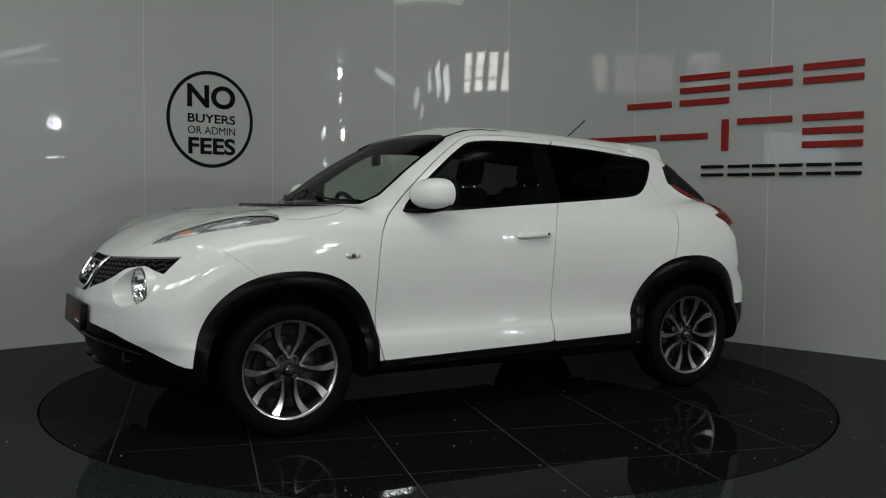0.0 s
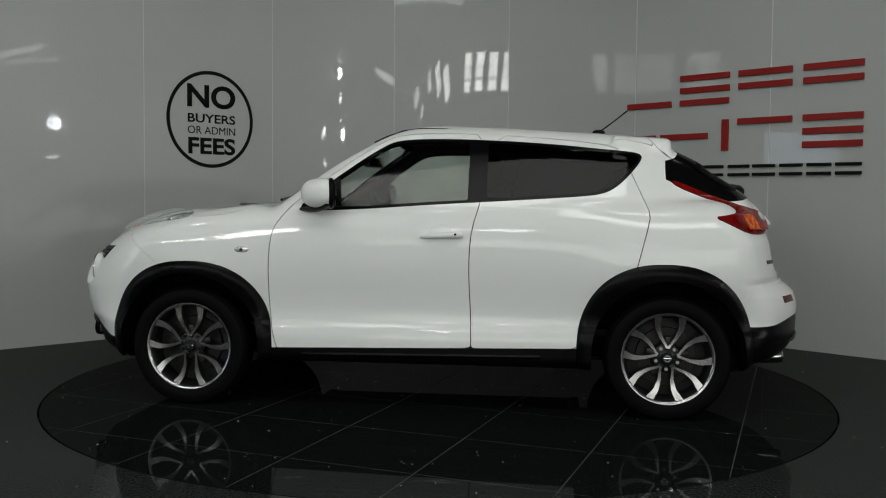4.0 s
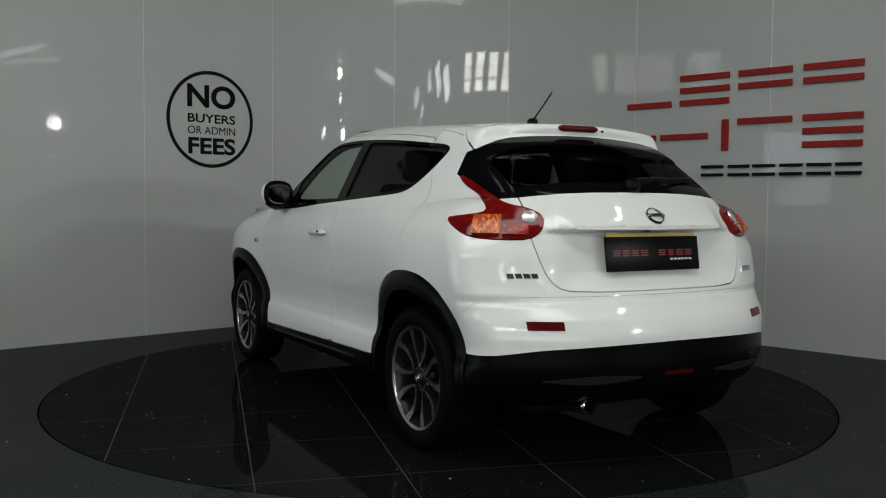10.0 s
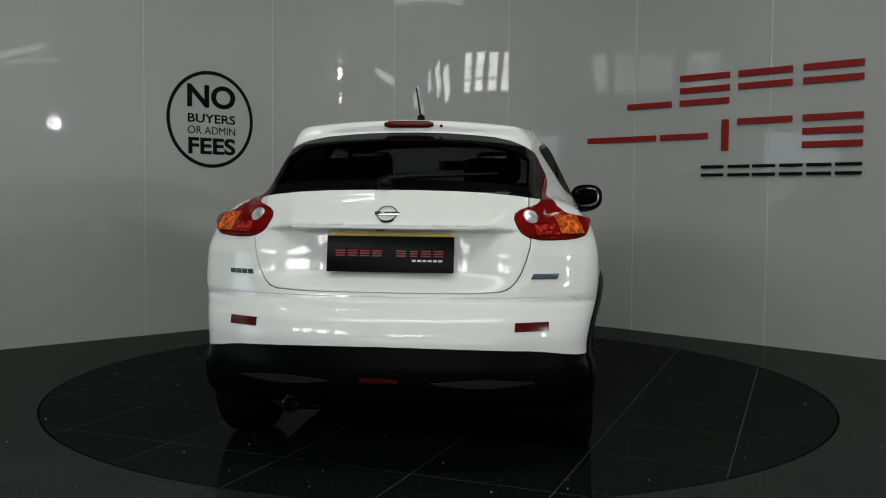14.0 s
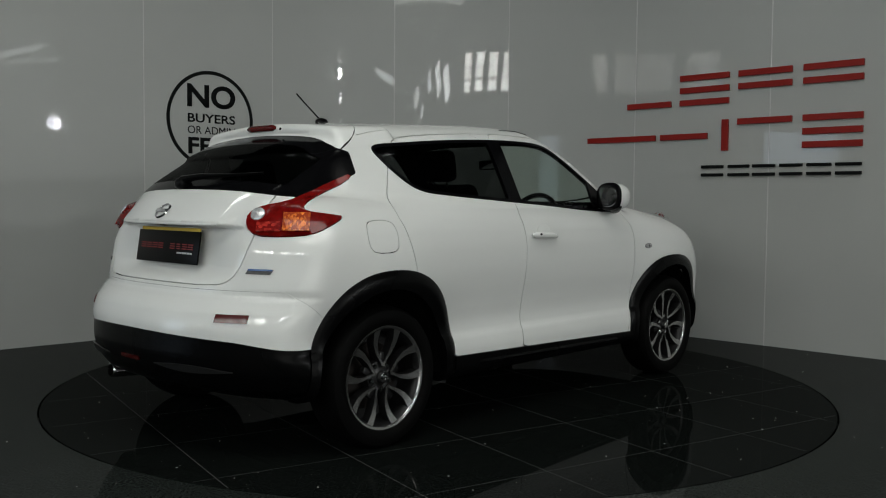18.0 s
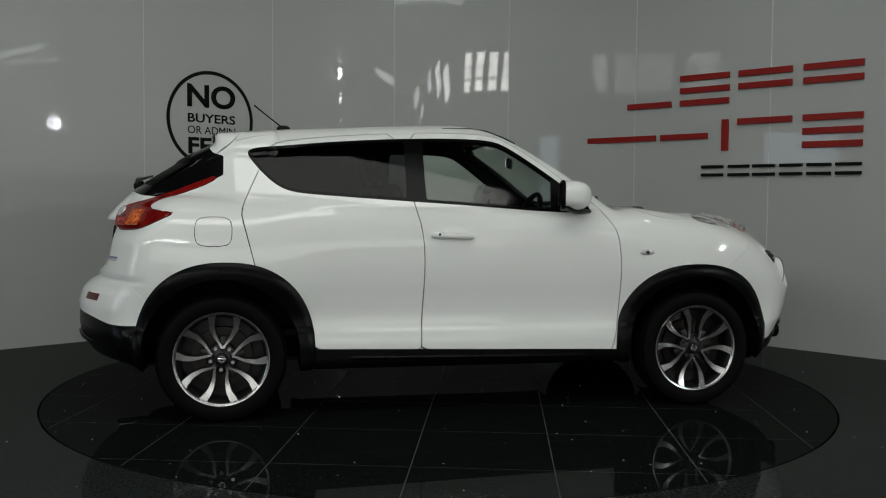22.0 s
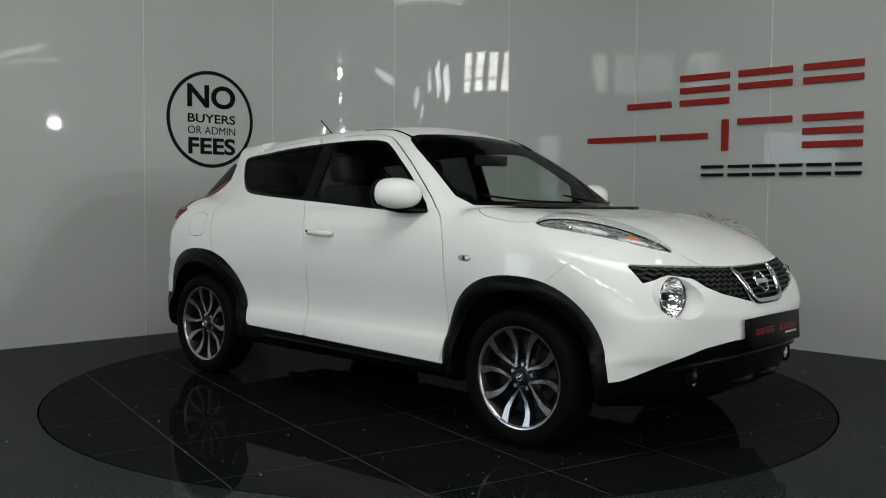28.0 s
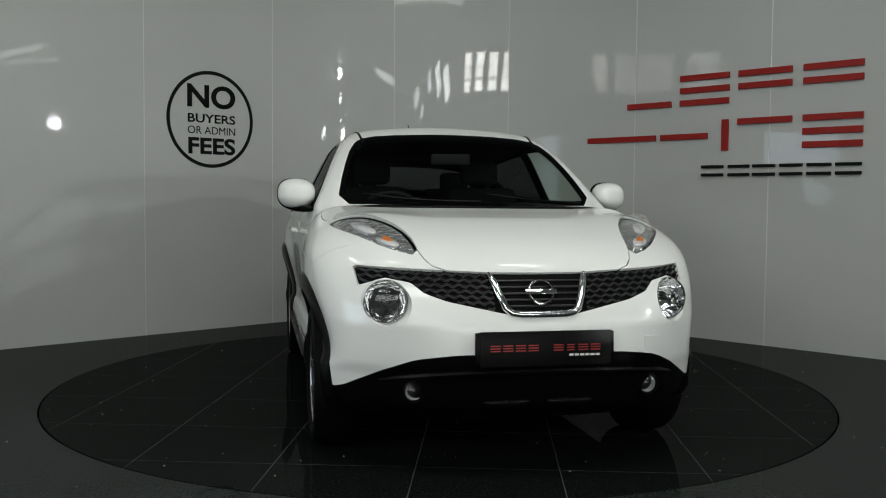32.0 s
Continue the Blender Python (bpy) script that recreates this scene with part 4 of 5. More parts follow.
V, T = skin.take(lambda V: roof_edge(V[:, 0], V[:, 1]), lambda c: c[:, 2] > 1.36, gap=0.0012)
surface_part("roof", V, T, PAINT, car)
V, T = skin.rest()
up = V[T].mean(1)
under = up[:, 2] < 0.268
for half in halves(V, T[~under]):
    c = V[half].mean(1)[:, 0]
    for piece in islands(half[c > 0.30], 60):
        surface_part("front_wing", V, piece, PAINT, car)
    for piece in islands(half[c <= 0.30], 10):
        surface_part("rear_quarter", V, piece, PAINT, car)
surface_part("underbody", V, T[under], SEAL, car, skirt=0)
# ---------------- wheels ----------------
petal = curve([0.05, 0.065, 0.085, 0.12, 0.16, 0.20, 0.225], [3.0, 7.5, 14.5, 20.0, 20.5, 17.5, 15.5])


def make_wheel(side):
    """A wheel with its face at local -y * side ... built facing +y; the tyre, the alloy rim with ten curved arms, hub, bolts and disc."""
    w = new("wheel")
    w.parent = car
    r = 0.322
    bm = bmesh.new()
    lathe(bm, [(0.222, -0.175), (0.232, -0.19), (0.27, -0.200), (0.30, -0.195), (0.315, -0.170), (r, -0.13), (r, -0.06), (0.3165, -0.028), (0.303, -0.008), (0.28, -0.001), (0.252, -0.004), (0.236, -0.014), (0.228, -0.024)], "y", steps=72)
    part("tyre", bm, RUBBER, w, "black rubber tyre", True)
    rim = None
    bm = bmesh.new()
    lathe(bm, [(0.2205, -0.0225), (0.2235, -0.0175), (0.228, -0.015), (0.2345, -0.014), (0.2345, -0.022)], "y", steps=72)
    rim = part("rim", bm, ALLOY, w, "machined alloy rim", True)
    bm = bmesh.new()
    lathe(bm, [(0.205, -0.17), (0.206, -0.06), (0.212, -0.032), (0.2205, -0.0225)], "y", steps=64)
    part("rim_barrel", bm, ALLOY_DARK, w, "dark inner barrel", True)
    # five looped pairs of arms
    for k in range(5):
        a0 = math.pi / 2 + 2 * math.pi * k / 5
        for s in (1, -1):
            bm = bmesh.new()
            mid, half = [], []
            for i in range(17):
                u = i / 16
                rad = 0.052 + (0.221 - 0.052) * u
                ang = a0 + s * radians(float(petal(rad)))
                mid.append((rad, ang))
                half.append(0.0065 + 0.0150 * u**1.7)
            rows = []
            for (rad, ang), wid in zip(mid, half):
                da = wid / rad
                dep = -0.030 - 0.028 * math.sin(math.pi * min(1, rad / 0.23)) * 0.5 + 0.012 * (rad / 0.22)
                row = []
                for q, d in ((-1, -0.045), (-0.92, 0.0), (0.92, 0.0), (1, -0.045)):
                    row.append(bm.verts.new((rad * math.cos(ang + q * da), dep + d, rad * math.sin(ang + q * da))))
                rows.append(row)
            for ra, rb in zip(rows, rows[1:]):
                for j in range(3):
                    bm.faces.new((ra[j], ra[j + 1], rb[j + 1], rb[j]))
            ob = part("spoke", bm, ALLOY, w, smooth=True)
            ob.data.materials.append(ALLOY_DARK)
            for k2, poly in enumerate(ob.data.polygons):
                poly.material_index = 0 if k2 % 3 == 1 else 1
        bm = bmesh.new()
        tip = a0
        box(bm, (0, 0, 0), (0.075, 0.03, 0.032), 0.008)
        ob = part("spoke_root", bm, ALLOY_DARK, w, smooth=True)
        ob.matrix_local = Matrix.Rotation(-tip, 4, "Y") @ Matrix.Translation((0.075, -0.062, 0))
        bm = bmesh.new()
        lathe(bm, [(0.0001, 0.0), (0.009, 0.0), (0.011, -0.004), (0.011, -0.02)], "y", steps=12)
        ob = part("wheel_bolt", bm, CHROME, w, smooth=True)
        b = a0 + math.pi / 5
        ob.location = (0.057 * math.cos(b), -0.045, 0.057 * math.sin(b))
    bm = bmesh.new()
    lathe(bm, [(0.0001, -0.026), (0.024, -0.027), (0.028, -0.031), (0.03, -0.045), (0.046, -0.052), (0.072, -0.058), (0.080, -0.085)], "y", steps=40)
    part("hub", bm, ALLOY_DARK, w, "grey hub cap", True)
    bm = bmesh.new()
    lathe(bm, [(0.0105, -0.0275), (0.0125, -0.0245), (0.0165, -0.0245), (0.0185, -0.0275)], "y", steps=28)
    box(bm, (0, -0.026, 0), (0.04, 0.004, 0.008), 0.001)
    part("hub_badge", bm, CHROME, w, "chrome hub badge", True)
    bm = bmesh.new()
    lathe(bm, [(0.07, -0.11), (0.15, -0.11), (0.152, -0.114), (0.152, -0.132), (0.07, -0.132)], "y", steps=48)
    part("brake_disc", bm, BRAKE, w, "worn brake disc", True)
    bm = bmesh.new()
    lathe(bm, [(0.0001, -0.125), (0.21, -0.14)], "y", steps=32)
    part("backing_plate", bm, DARK, w)
    return w


FACE = 0.855
first = make_wheel(1)
spots = [(WHEEL_X, 1, 0), (-WHEEL_X, 1, -3), (WHEEL_X, -1, 32), (-WHEEL_X, -1, -4)]
for i, (x, s, turn) in enumerate(spots):
    m = Matrix.Translation((x, s * FACE, WHEEL_Z)) @ Matrix.Rotation(0 if s > 0 else math.pi, 4, "Z") @ Matrix.Rotation(radians(turn), 4, "Y")
    if i == 0:
        first.matrix_local = m
    else:
        copy_thing(first, m)
# dark wheel housings
for x in (WHEEL_X, -WHEEL_X):
    for s in (1, -1):
        bm = bmesh.new()
        rows = []
        for r, y in ((0.05, 0.50), (0.40, 0.50), (0.40, 0.80)):
            rows.append([bm.verts.new((x + r * math.cos(a), s * y, 0.335 + max(-0.16, r * math.sin(a)))) for a in np.linspace(-0.15, math.pi + 0.15, 29)])
        for a, b in zip(rows, rows[1:]):
            for k in range(28):
                bm.faces.new((a[k], a[k + 1], b[k + 1], b[k]))
        part("wheel_housing", bm, SEAL, car, "black wheel housing", True)
# ---------------- the car's fittings ----------------
def depth_table(us, vs, place, sign):
    """How far the body reaches along an axis, for a net of places across it."""
    U, W = np.meshgrid(us, vs, indexing="ij")
    u, w = U.ravel(), W.ravel()
    lo, hi = np.full(u.shape, 0.05), np.full(u.shape, 2.3)
    for _ in range(22):
        mid = (lo + hi) / 2
        into = body(*place(mid * sign, u, w)) < 0
        lo, hi = np.where(into, mid, lo), np.where(into, hi, mid)
    return us, vs, lo.reshape(U.shape) * sign


across, upward, along = np.arange(-0.92, 0.925, 0.014), np.arange(0.22, 1.54, 0.014), np.arange(-2.1, 2.1, 0.02)
TABLES = {(0, 1): depth_table(across, upward, lambda d, u, w: (d, u, w), 1), (0, -1): depth_table(across, upward, lambda d, u, w: (d, u, w), -1),
          (1, 1): depth_table(along, upward, lambda d, u, w: (u, d, w), 1), (1, -1): depth_table(along, upward, lambda d, u, w: (u, d, w), -1),
          (2, 1): depth_table(along, across, lambda d, u, w: (u, w, d), 1)}


def on_body(fixed, axis, sign):
    """The place on the body straight along an axis, from outside inwards."""
    us, vs, d = TABLES[(axis, sign)]
    u, w = [fixed[k] for k in range(3) if k != axis]
    fu, fw = (u - us[0]) / (us[1] - us[0]), (w - vs[0]) / (vs[1] - vs[0])
    i, j = int(np.clip(fu, 0, len(us) - 2)), int(np.clip(fw, 0, len(vs) - 2))
    a, b = fu - i, fw - j
    p = list(fixed)
    p[axis] = float(d[i, j] * (1 - a) * (1 - b) + d[i + 1, j] * a * (1 - b) + d[i, j + 1] * (1 - a) * b + d[i + 1, j + 1] * a * b)
    return Vector(p)


def normal_at(p):
    n = slope(np.array([p[0]]), np.array([p[1]]), np.array([p[2]]))[0]
    return Vector(n).normalized()


def table_normal(p, axis, sign):
    """The outward direction there, from the lie of the places beside it."""
    e, (i, j) = 0.008, [k for k in range(3) if k != axis]
    d = []
    for k in (i, j):
        a, b = list(p), list(p)
        a[k] -= e
        b[k] += e
        d.append((on_body(b, axis, sign)[axis] - on_body(a, axis, sign)[axis]) / (2 * e))
    n = Vector((0, 0, 0))
    n[axis], n[i], n[j] = 1, -d[0], -d[1]
    return n.normalized() * sign


def front_at(y, z, lift=0.0):
    p = on_body((0, y, z), 0, 1)
    return p + table_normal(p, 0, 1) * lift if lift else p


def rear_at(y, z, lift=0.0):
    p = on_body((0, y, z), 0, -1)
    return p + table_normal(p, 0, -1) * lift if lift else p


def side_at(x, z, s, lift=0.0):
    p = on_body((x, 0, z), 1, s)
    return p + table_normal(p, 1, s) * lift if lift else p


def patch(name, place, u0, u1, v0, v1, mat, label, lift, nu=8, nv=3, parent=None, skew=0.0, thick=0.006):
    """A small plate that follows the body's curve."""
    bm = bmesh.new()
    grid = [[None] * (nv + 1) for _ in range(nu + 1)]
    low = [[None] * (nv + 1) for _ in range(nu + 1)]
    for i in range(nu + 1):
        for j in range(nv + 1):
            v = v0 + (v1 - v0) * j / nv
            u = u0 + (u1 - u0) * i / nu + skew * (j / nv - 0.5)
            grid[i][j] = bm.verts.new(place(u, v, lift))
            low[i][j] = bm.verts.new(place(u, v, lift - thick))
    for i in range(nu):
        for j in range(nv):
            bm.faces.new((grid[i][j], grid[i + 1][j], grid[i + 1][j + 1], grid[i][j + 1]))
    for i in range(nu):
        for j in (0, nv):
            bm.faces.new((grid[i][j], grid[i + 1][j], low[i + 1][j], low[i][j]))
    for j in range(nv):
        for i in (0, nu):
            bm.faces.new((grid[i][j], grid[i][j + 1], low[i][j + 1], low[i][j]))
    return part(name, bm, mat, parent or car, label, True)


def ball(bm, centre, size, power=2.0, nu=28, nv=16):
    """A rounded body, boxier as the power rises."""
    def f(w):
        return math.copysign(abs(w)**(2 / power), w)
    rows = []
    for j in range(nv + 1):
        b = math.pi * (j / nv - 0.5)
        rows.append([bm.verts.new((centre[0] + size[0] * f(math.cos(b)) * f(math.cos(2 * math.pi * i / nu)), centre[1] + size[1] * f(math.cos(b)) * f(math.sin(2 * math.pi * i / nu)),
                                   centre[2] + size[2] * f(math.sin(b)))) for i in range(nu)])
    for a, b in zip(rows, rows[1:]):
        for i in range(nu):
            bm.faces.new((a[i], a[(i + 1) % nu], b[(i + 1) % nu], b[i]))
    bmesh.ops.remove_doubles(bm, verts=bm.verts[:], dist=1e-5)


# door mirrors
for s in (1, -1):
    bm = bmesh.new()
    ball(bm, (0, 0, 0), (0.120, 0.098, 0.079), 2.5, 40, 24)
    for v in bm.verts:
        if v.co.x < -0.045:
            v.co.x = -0.045 - (v.co.x + 0.045) * -0.10
        if v.co.x < -0.02:
            v.co.y *= 0.96
            v.co.z *= 0.95
        v.co.z *= 1.0 - 0.9 * max(0, -v.co.y * s) * 0.6
        v.co.x -= v.co.y * s * 0.28
    shell_ob = part("mirror_housing", bm, PAINT, car, "white door mirror", True)
    shell_ob.location = (0.515, s * 0.880, 1.146)
    for nm, mid, size, mat, label in (("mirror_rim", -0.040, (0.024, 0.1005, 0.0815), GLOSS_BLACK, "black mirror rim"), ("mirror_glass", -0.0625, (0.004, 0.078, 0.060), MIRROR, "mirror glass")):
        bm = bmesh.new()
        ball(bm, (mid, 0, 0), size, 2.7, 36, 16)
        for v in bm.verts:
            v.co.z *= 1.0 - 0.9 * max(0, -v.co.y * s) * 0.6
            v.co.x -= v.co.y * s * 0.28
        part(nm, bm, mat, shell_ob, label, True)
    bm = bmesh.new()
    tube(bm, [(0.655, s * 0.79, 1.062), (0.60, s * 0.835, 1.062), (0.55, s * 0.875, 1.066), (0.50, s * 0.92, 1.078), (0.475, s * 0.955, 1.088)], [0.016, 0.024, 0.028, 0.026, 0.012], 12, 0.65)
    part("mirror_foot", bm, PLASTIC, car, "black mirror foot", True)
    # sail plate
    bm = bmesh.new()
    pts = [(0.645, 1.066), (0.60, 1.128), (0.46, 1.235), (0.435, 1.085)]
    a = [bm.verts.new(side_at(x, z, s, 0.004)) for x, z in pts]
    b = [bm.verts.new(side_at(x, z, s, -0.01)) for x, z in pts]
    bm.faces.new(a)
    for i in range(4):
        bm.faces.new((a[i], a[(i + 1) % 4], b[(i + 1) % 4], b[i]))
    part("sail_plate", bm, PLASTIC, car)
    # door handle: a bar over a scooped cup, with the lock at its rear end
    bm = bmesh.new()
    ball(bm, (0, 0, 0), (0.062, 0.0045, 0.042), 2.2, 28, 12)
    ob = part("handle_cup", bm, PAINT, car, "scooped handle recess", True)
    ob.location = side_at(-0.098, 0.948, s, -0.0015)
    bm = bmesh.new()
    line = []
    for i in range(13):
        u = i / 12
        x = 0.006 - 0.220 * u
        line.append(side_at(x, 0.926 + 0.008 * u, s, 0.004 + 0.026 * math.sin(math.pi * min(max(u, 0.02), 0.98))**0.5))
    tube(bm, line, [0.008, 0.014, 0.016, 0.0165, 0.0165, 0.0165, 0.0165, 0.0165, 0.0165, 0.017, 0.017, 0.016, 0.008], 10, 1.0)
    grip = part("door_handle", bm, PAINT, car, "white door handle", True)
    bm = bmesh.new()
    lathe(bm, [(0.0001, 0.0), (0.006, 0.0), (0.006, -0.006)], "y", steps=14)
    lock = part("lock", bm, SEAL, grip)
    lock.matrix_local = Matrix.Translation(side_at(-0.178, 0.934, s, 0.0465)) @ Matrix.Rotation(0 if s > 0 else math.pi, 4, "Z")
    # wing repeater lamp
    bm = bmesh.new()
    ball(bm, (0, 0, 0), (0.040, 0.008, 0.016), 2.2)
    ob = part("side_indicator", bm, REFLECTOR, car, "clear side indicator", True)
    ob.location = side_at(0.962, 0.846, s, 0.001)
    bm = bmesh.new()
    ball(bm, (0, s * 0.006, 0), (0.012, 0.004, 0.009), 2.0, 16, 8)
    part("bulb_spot", bm, ALLOY_DARK, ob, smooth=True)
    # round driving lamp, set deep in its pod
    lamp = tagged(new("driving_lamp"), "round clear driving lamp")
    lamp.parent = car
    lamp.location = (1.893, s * 0.600, 0.712)
    lamp.rotation_euler = (0, 0, s * radians(10))
    bm = bmesh.new()
    rows = []
    for k, (r, dep) in enumerate(((0.0905, None), (0.0885, -0.012), (0.086, 0.004))):
        ring = []
        for i in range(48):
            a = 2 * math.pi * i / 48
            y, z = 0.600 * s + r * math.cos(a), 0.712 + r * math.sin(a)
            x = front_at(y, z).x if dep is None else 1.893 + dep - 0.176 * r * math.cos(a) * s
            ring.append(bm.verts.new((x, y, z)))
        rows.append(ring)
    for a, b in zip(rows, rows[1:]):
        for i in range(48):
            bm.faces.new((a[i], a[(i + 1) % 48], b[(i + 1) % 48], b[i]))
    part("pod_tube", bm, PAINT, car, smooth=True)
    bm = bmesh.new()
    lathe(bm, [(0.088, -0.02), (0.0868, 0.006), (0.084, 0.009), (0.0825, 0.004)], "x", steps=48)
    part("lamp_ring", bm, ALLOY, lamp, "thin silver lamp surround", True)
    bm = bmesh.new()
    lathe(bm, [(0.0001, -0.075), (0.02, -0.073), (0.045, -0.06), (0.066, -0.035), (0.081, 0.0)], "x", steps=40)
    part("lamp_bowl", bm, FACET, lamp, "faceted silver reflector", True)
    bm = bmesh.new()
    lathe(bm, [(0.0001, -0.02), (0.012, -0.022), (0.014, -0.028), (0.014, -0.06)], "x", steps=20)
    part("bulb_shield", bm, ALLOY_DARK, lamp, "bulb shield", True)
    bm = bmesh.new()
    lathe(bm, [(0.0001, 0.022), (0.03, 0.020), (0.055, 0.015), (0.082, 0.004)], "x", steps=40)
    part("lens", bm, LENS_CLEAR, lamp, "clear glass lens", True).visible_shadow = False
    # fog lamp in the lower bumper
    fog = tagged(new("fog_lamp"), "small round fog lamp")
    fog.parent = car
    p = front_at(s * 0.492, 0.362)
    fog.location = p
    bm = bmesh.new()
    lathe(bm, [(0.048, -0.02), (0.046, 0.010), (0.038, 0.012), (0.036, -0.004)], "x", steps=28)
    part("fog_ring", bm, GLOSS_BLACK, fog, "black bezel", True)
    bm = bmesh.new()
    lathe(bm, [(0.0001, -0.03), (0.02, -0.024), (0.035, 0.0)], "x", steps=24)
    part("fog_bowl", bm, REFLECTOR, fog, "silver reflector", True)
    bm = bmesh.new()
    lathe(bm, [(0.0001, 0.012), (0.02, 0.010), (0.036, 0.002)], "x", steps=24)
    part("fog_lens", bm, LENS_CLEAR, fog, "clear lens", True).visible_shadow = False
    # lamp pieces under the headlight's lens
    bm = bmesh.new()
    lathe(bm, [(0.0001, -0.02), (0.022, -0.014), (0.032, 0.002), (0.034, 0.006)], "z", steps=20)
    ob = part("headlight_bulb", bm, CHROME, car, "round silver bulb bowl", True)
    ob.location = on_body((1.43, s * 0.66, 0), 2, 1) - Vector((0, 0, 0.022))
    for bx, by, bl in ((1.49, 0.635, 0.10), (1.675, 0.56, 0.070)):
        bm = bmesh.new()
        ball(bm, (0, 0, 0), (bl, 0.036, 0.012), 2.2)
        ob = part("lamp_bowl", bm, HEAD_SILVER, car, "bright faceted lamp bowl", True)
        ob.location = on_body((bx, s * by, 0), 2, 1) - Vector((0, 0, 0.019))
        ob.rotation_euler = (0, 0.2, -s * 0.45)
    bm = bmesh.new()
    ball(bm, (0, 0, 0), (0.034, 0.017, 0.013), 2.2)
    ob = part("front_indicator", bm, INDICATOR, car, "amber indicator", True)
    ob.location = on_body((1.685, s * 0.562, 0), 2, 1) - Vector((0, 0, 0.007))
    ob.rotation_euler = (0, 0.35, -s * 0.45)
    # rear bumper reflector, tail lamp segments
    def rear_s(y, z, lift, s=s):
        return rear_at(s * y, z, lift)
    patch("rear_reflector", rear_s, 0.524, 0.655, 0.598, 0.632, LENS_DEEP, "red rear reflector", 0.004)

# tail lamp segments
WRAP = depth_table(np.arange(-0.96, -0.40, 0.012), np.arange(0.92, 1.27, 0.012), lambda d, u, w: (u / 0.7071 - d, d, w), 1)


def tail_place(s):
    """Places on the tail lamp by the diagonal coordinate u and the height."""
    def raw(u, z):
        us, vs, d = WRAP
        fu, fw = (u - us[0]) / 0.012, (z - vs[0]) / 0.012
        i, j = int(np.clip(fu, 0, len(us) - 2)), int(np.clip(fw, 0, len(vs) - 2))
        a, b = fu - i, fw - j
        y = float(d[i, j] * (1 - a) * (1 - b) + d[i + 1, j] * a * (1 - b) + d[i, j + 1] * (1 - a) * b + d[i + 1, j + 1] * a * b)
        return Vector((u / 0.7071 - y, y, z))

    def at(u, z, lift):
        p = raw(u, z)
        n = (raw(u + 0.01, z) - raw(u - 0.01, z)).cross(raw(u, z + 0.01) - raw(u, z - 0.01)).normalized()
        n = -n if n.x > 0 else n
        p = p + n * lift
        return Vector((p.x, p.y * s, p.z))
    return at


for s in (1, -1):
    at = tail_place(s)
    amber = patch("rear_indicator", at, -0.725, -0.612, 0.968, 1.040, LENS_AMBER, "ribbed amber indicator window", 0.0300, 10, 6)
    for k in range(7):
        u = -0.718 + 0.100 * k / 6
        patch("rib", at, u, u + 0.002, 0.970, 1.038, LENS_AMBER, "", 0.0318, 1, 5, amber)
    patch("stop_lamp", at, -0.835, -0.735, 0.966, 1.004, LENS_BRIGHT, "bright red faceted stop lamp", 0.0295, 8, 4)
    bm = bmesh.new()
    lathe(bm, [(0.0001, 0.012), (0.018, 0.011), (0.030, 0.007), (0.034, 0.0)], "x", steps=28)
    ob = part("reversing_lamp", bm, REFLECTOR, car, "round clear reversing lamp", True)
    p = at(-0.835, 1.035, 0.024)
    ob.matrix_local = Matrix.Translation(p) @ normal_at(p - normal_at(p) * 0.024).to_track_quat("X", "Z").to_matrix().to_4x4()

# chrome vee, emblem and mesh of the grille
bm = bmesh.new()
left_arm = [(0.200, 0.826), (0.185, 0.79), (0.165, 0.735), (0.148, 0.695), (0.125, 0.676), (0.09, 0.671), (0.0, 0.670)]
path = left_arm + [(-a, b) for a, b in left_arm[:-1]][::-1]
tube(bm, [front_at(a, b, 0.004) for a, b in path], [0.007] + [0.016] * (len(path) - 2) + [0.006], 10, 1.0)
part("grille_vee", bm, CHROME, car, "chrome vee in the grille", True)
for k in range(5):
    z = 0.705 + 0.024 * k
    half = 0.152 + (z - 0.70) * 0.36
    bm = bmesh.new()
    tube(bm, [front_at(half * (i / 5 - 1), z, -0.006) for i in range(11)], 0.0045, 6)
    part("grille_slat", bm, GRILLE, car, smooth=True)


def emblem(name, centre, n, r):
    """A ring with a plain bar across it."""
    root = new(name)
    root.parent = car
    tagged(root, "round chrome emblem with a plain bar")
    bm = bmesh.new()
    lathe(bm, [(r * 0.80, 0.0), (r * 0.84, 0.008), (r * 0.94, 0.008), (r, 0.0), (r * 0.9, -0.004), (r * 0.80, 0.0)], "x", steps=40)
    part("ring", bm, CHROME, root, smooth=True)
    bm = bmesh.new()
    box(bm, (0.006, 0, 0), (0.008, r * 2.3, r * 0.42), 0.003)
    part("bar", bm, CHROME, root, smooth=True)
    root.matrix_local = Matrix.Translation(centre) @ n.to_track_quat("X", "Z").to_matrix().to_4x4()


p = front_at(0, 0.752, 0.0)
emblem("front_emblem", p + normal_at(p) * 0.006, normal_at(p), 0.056)
p = rear_at(0, 1.052, 0.0)
emblem("rear_emblem", p + normal_at(p) * 0.002, normal_at(p), 0.045)

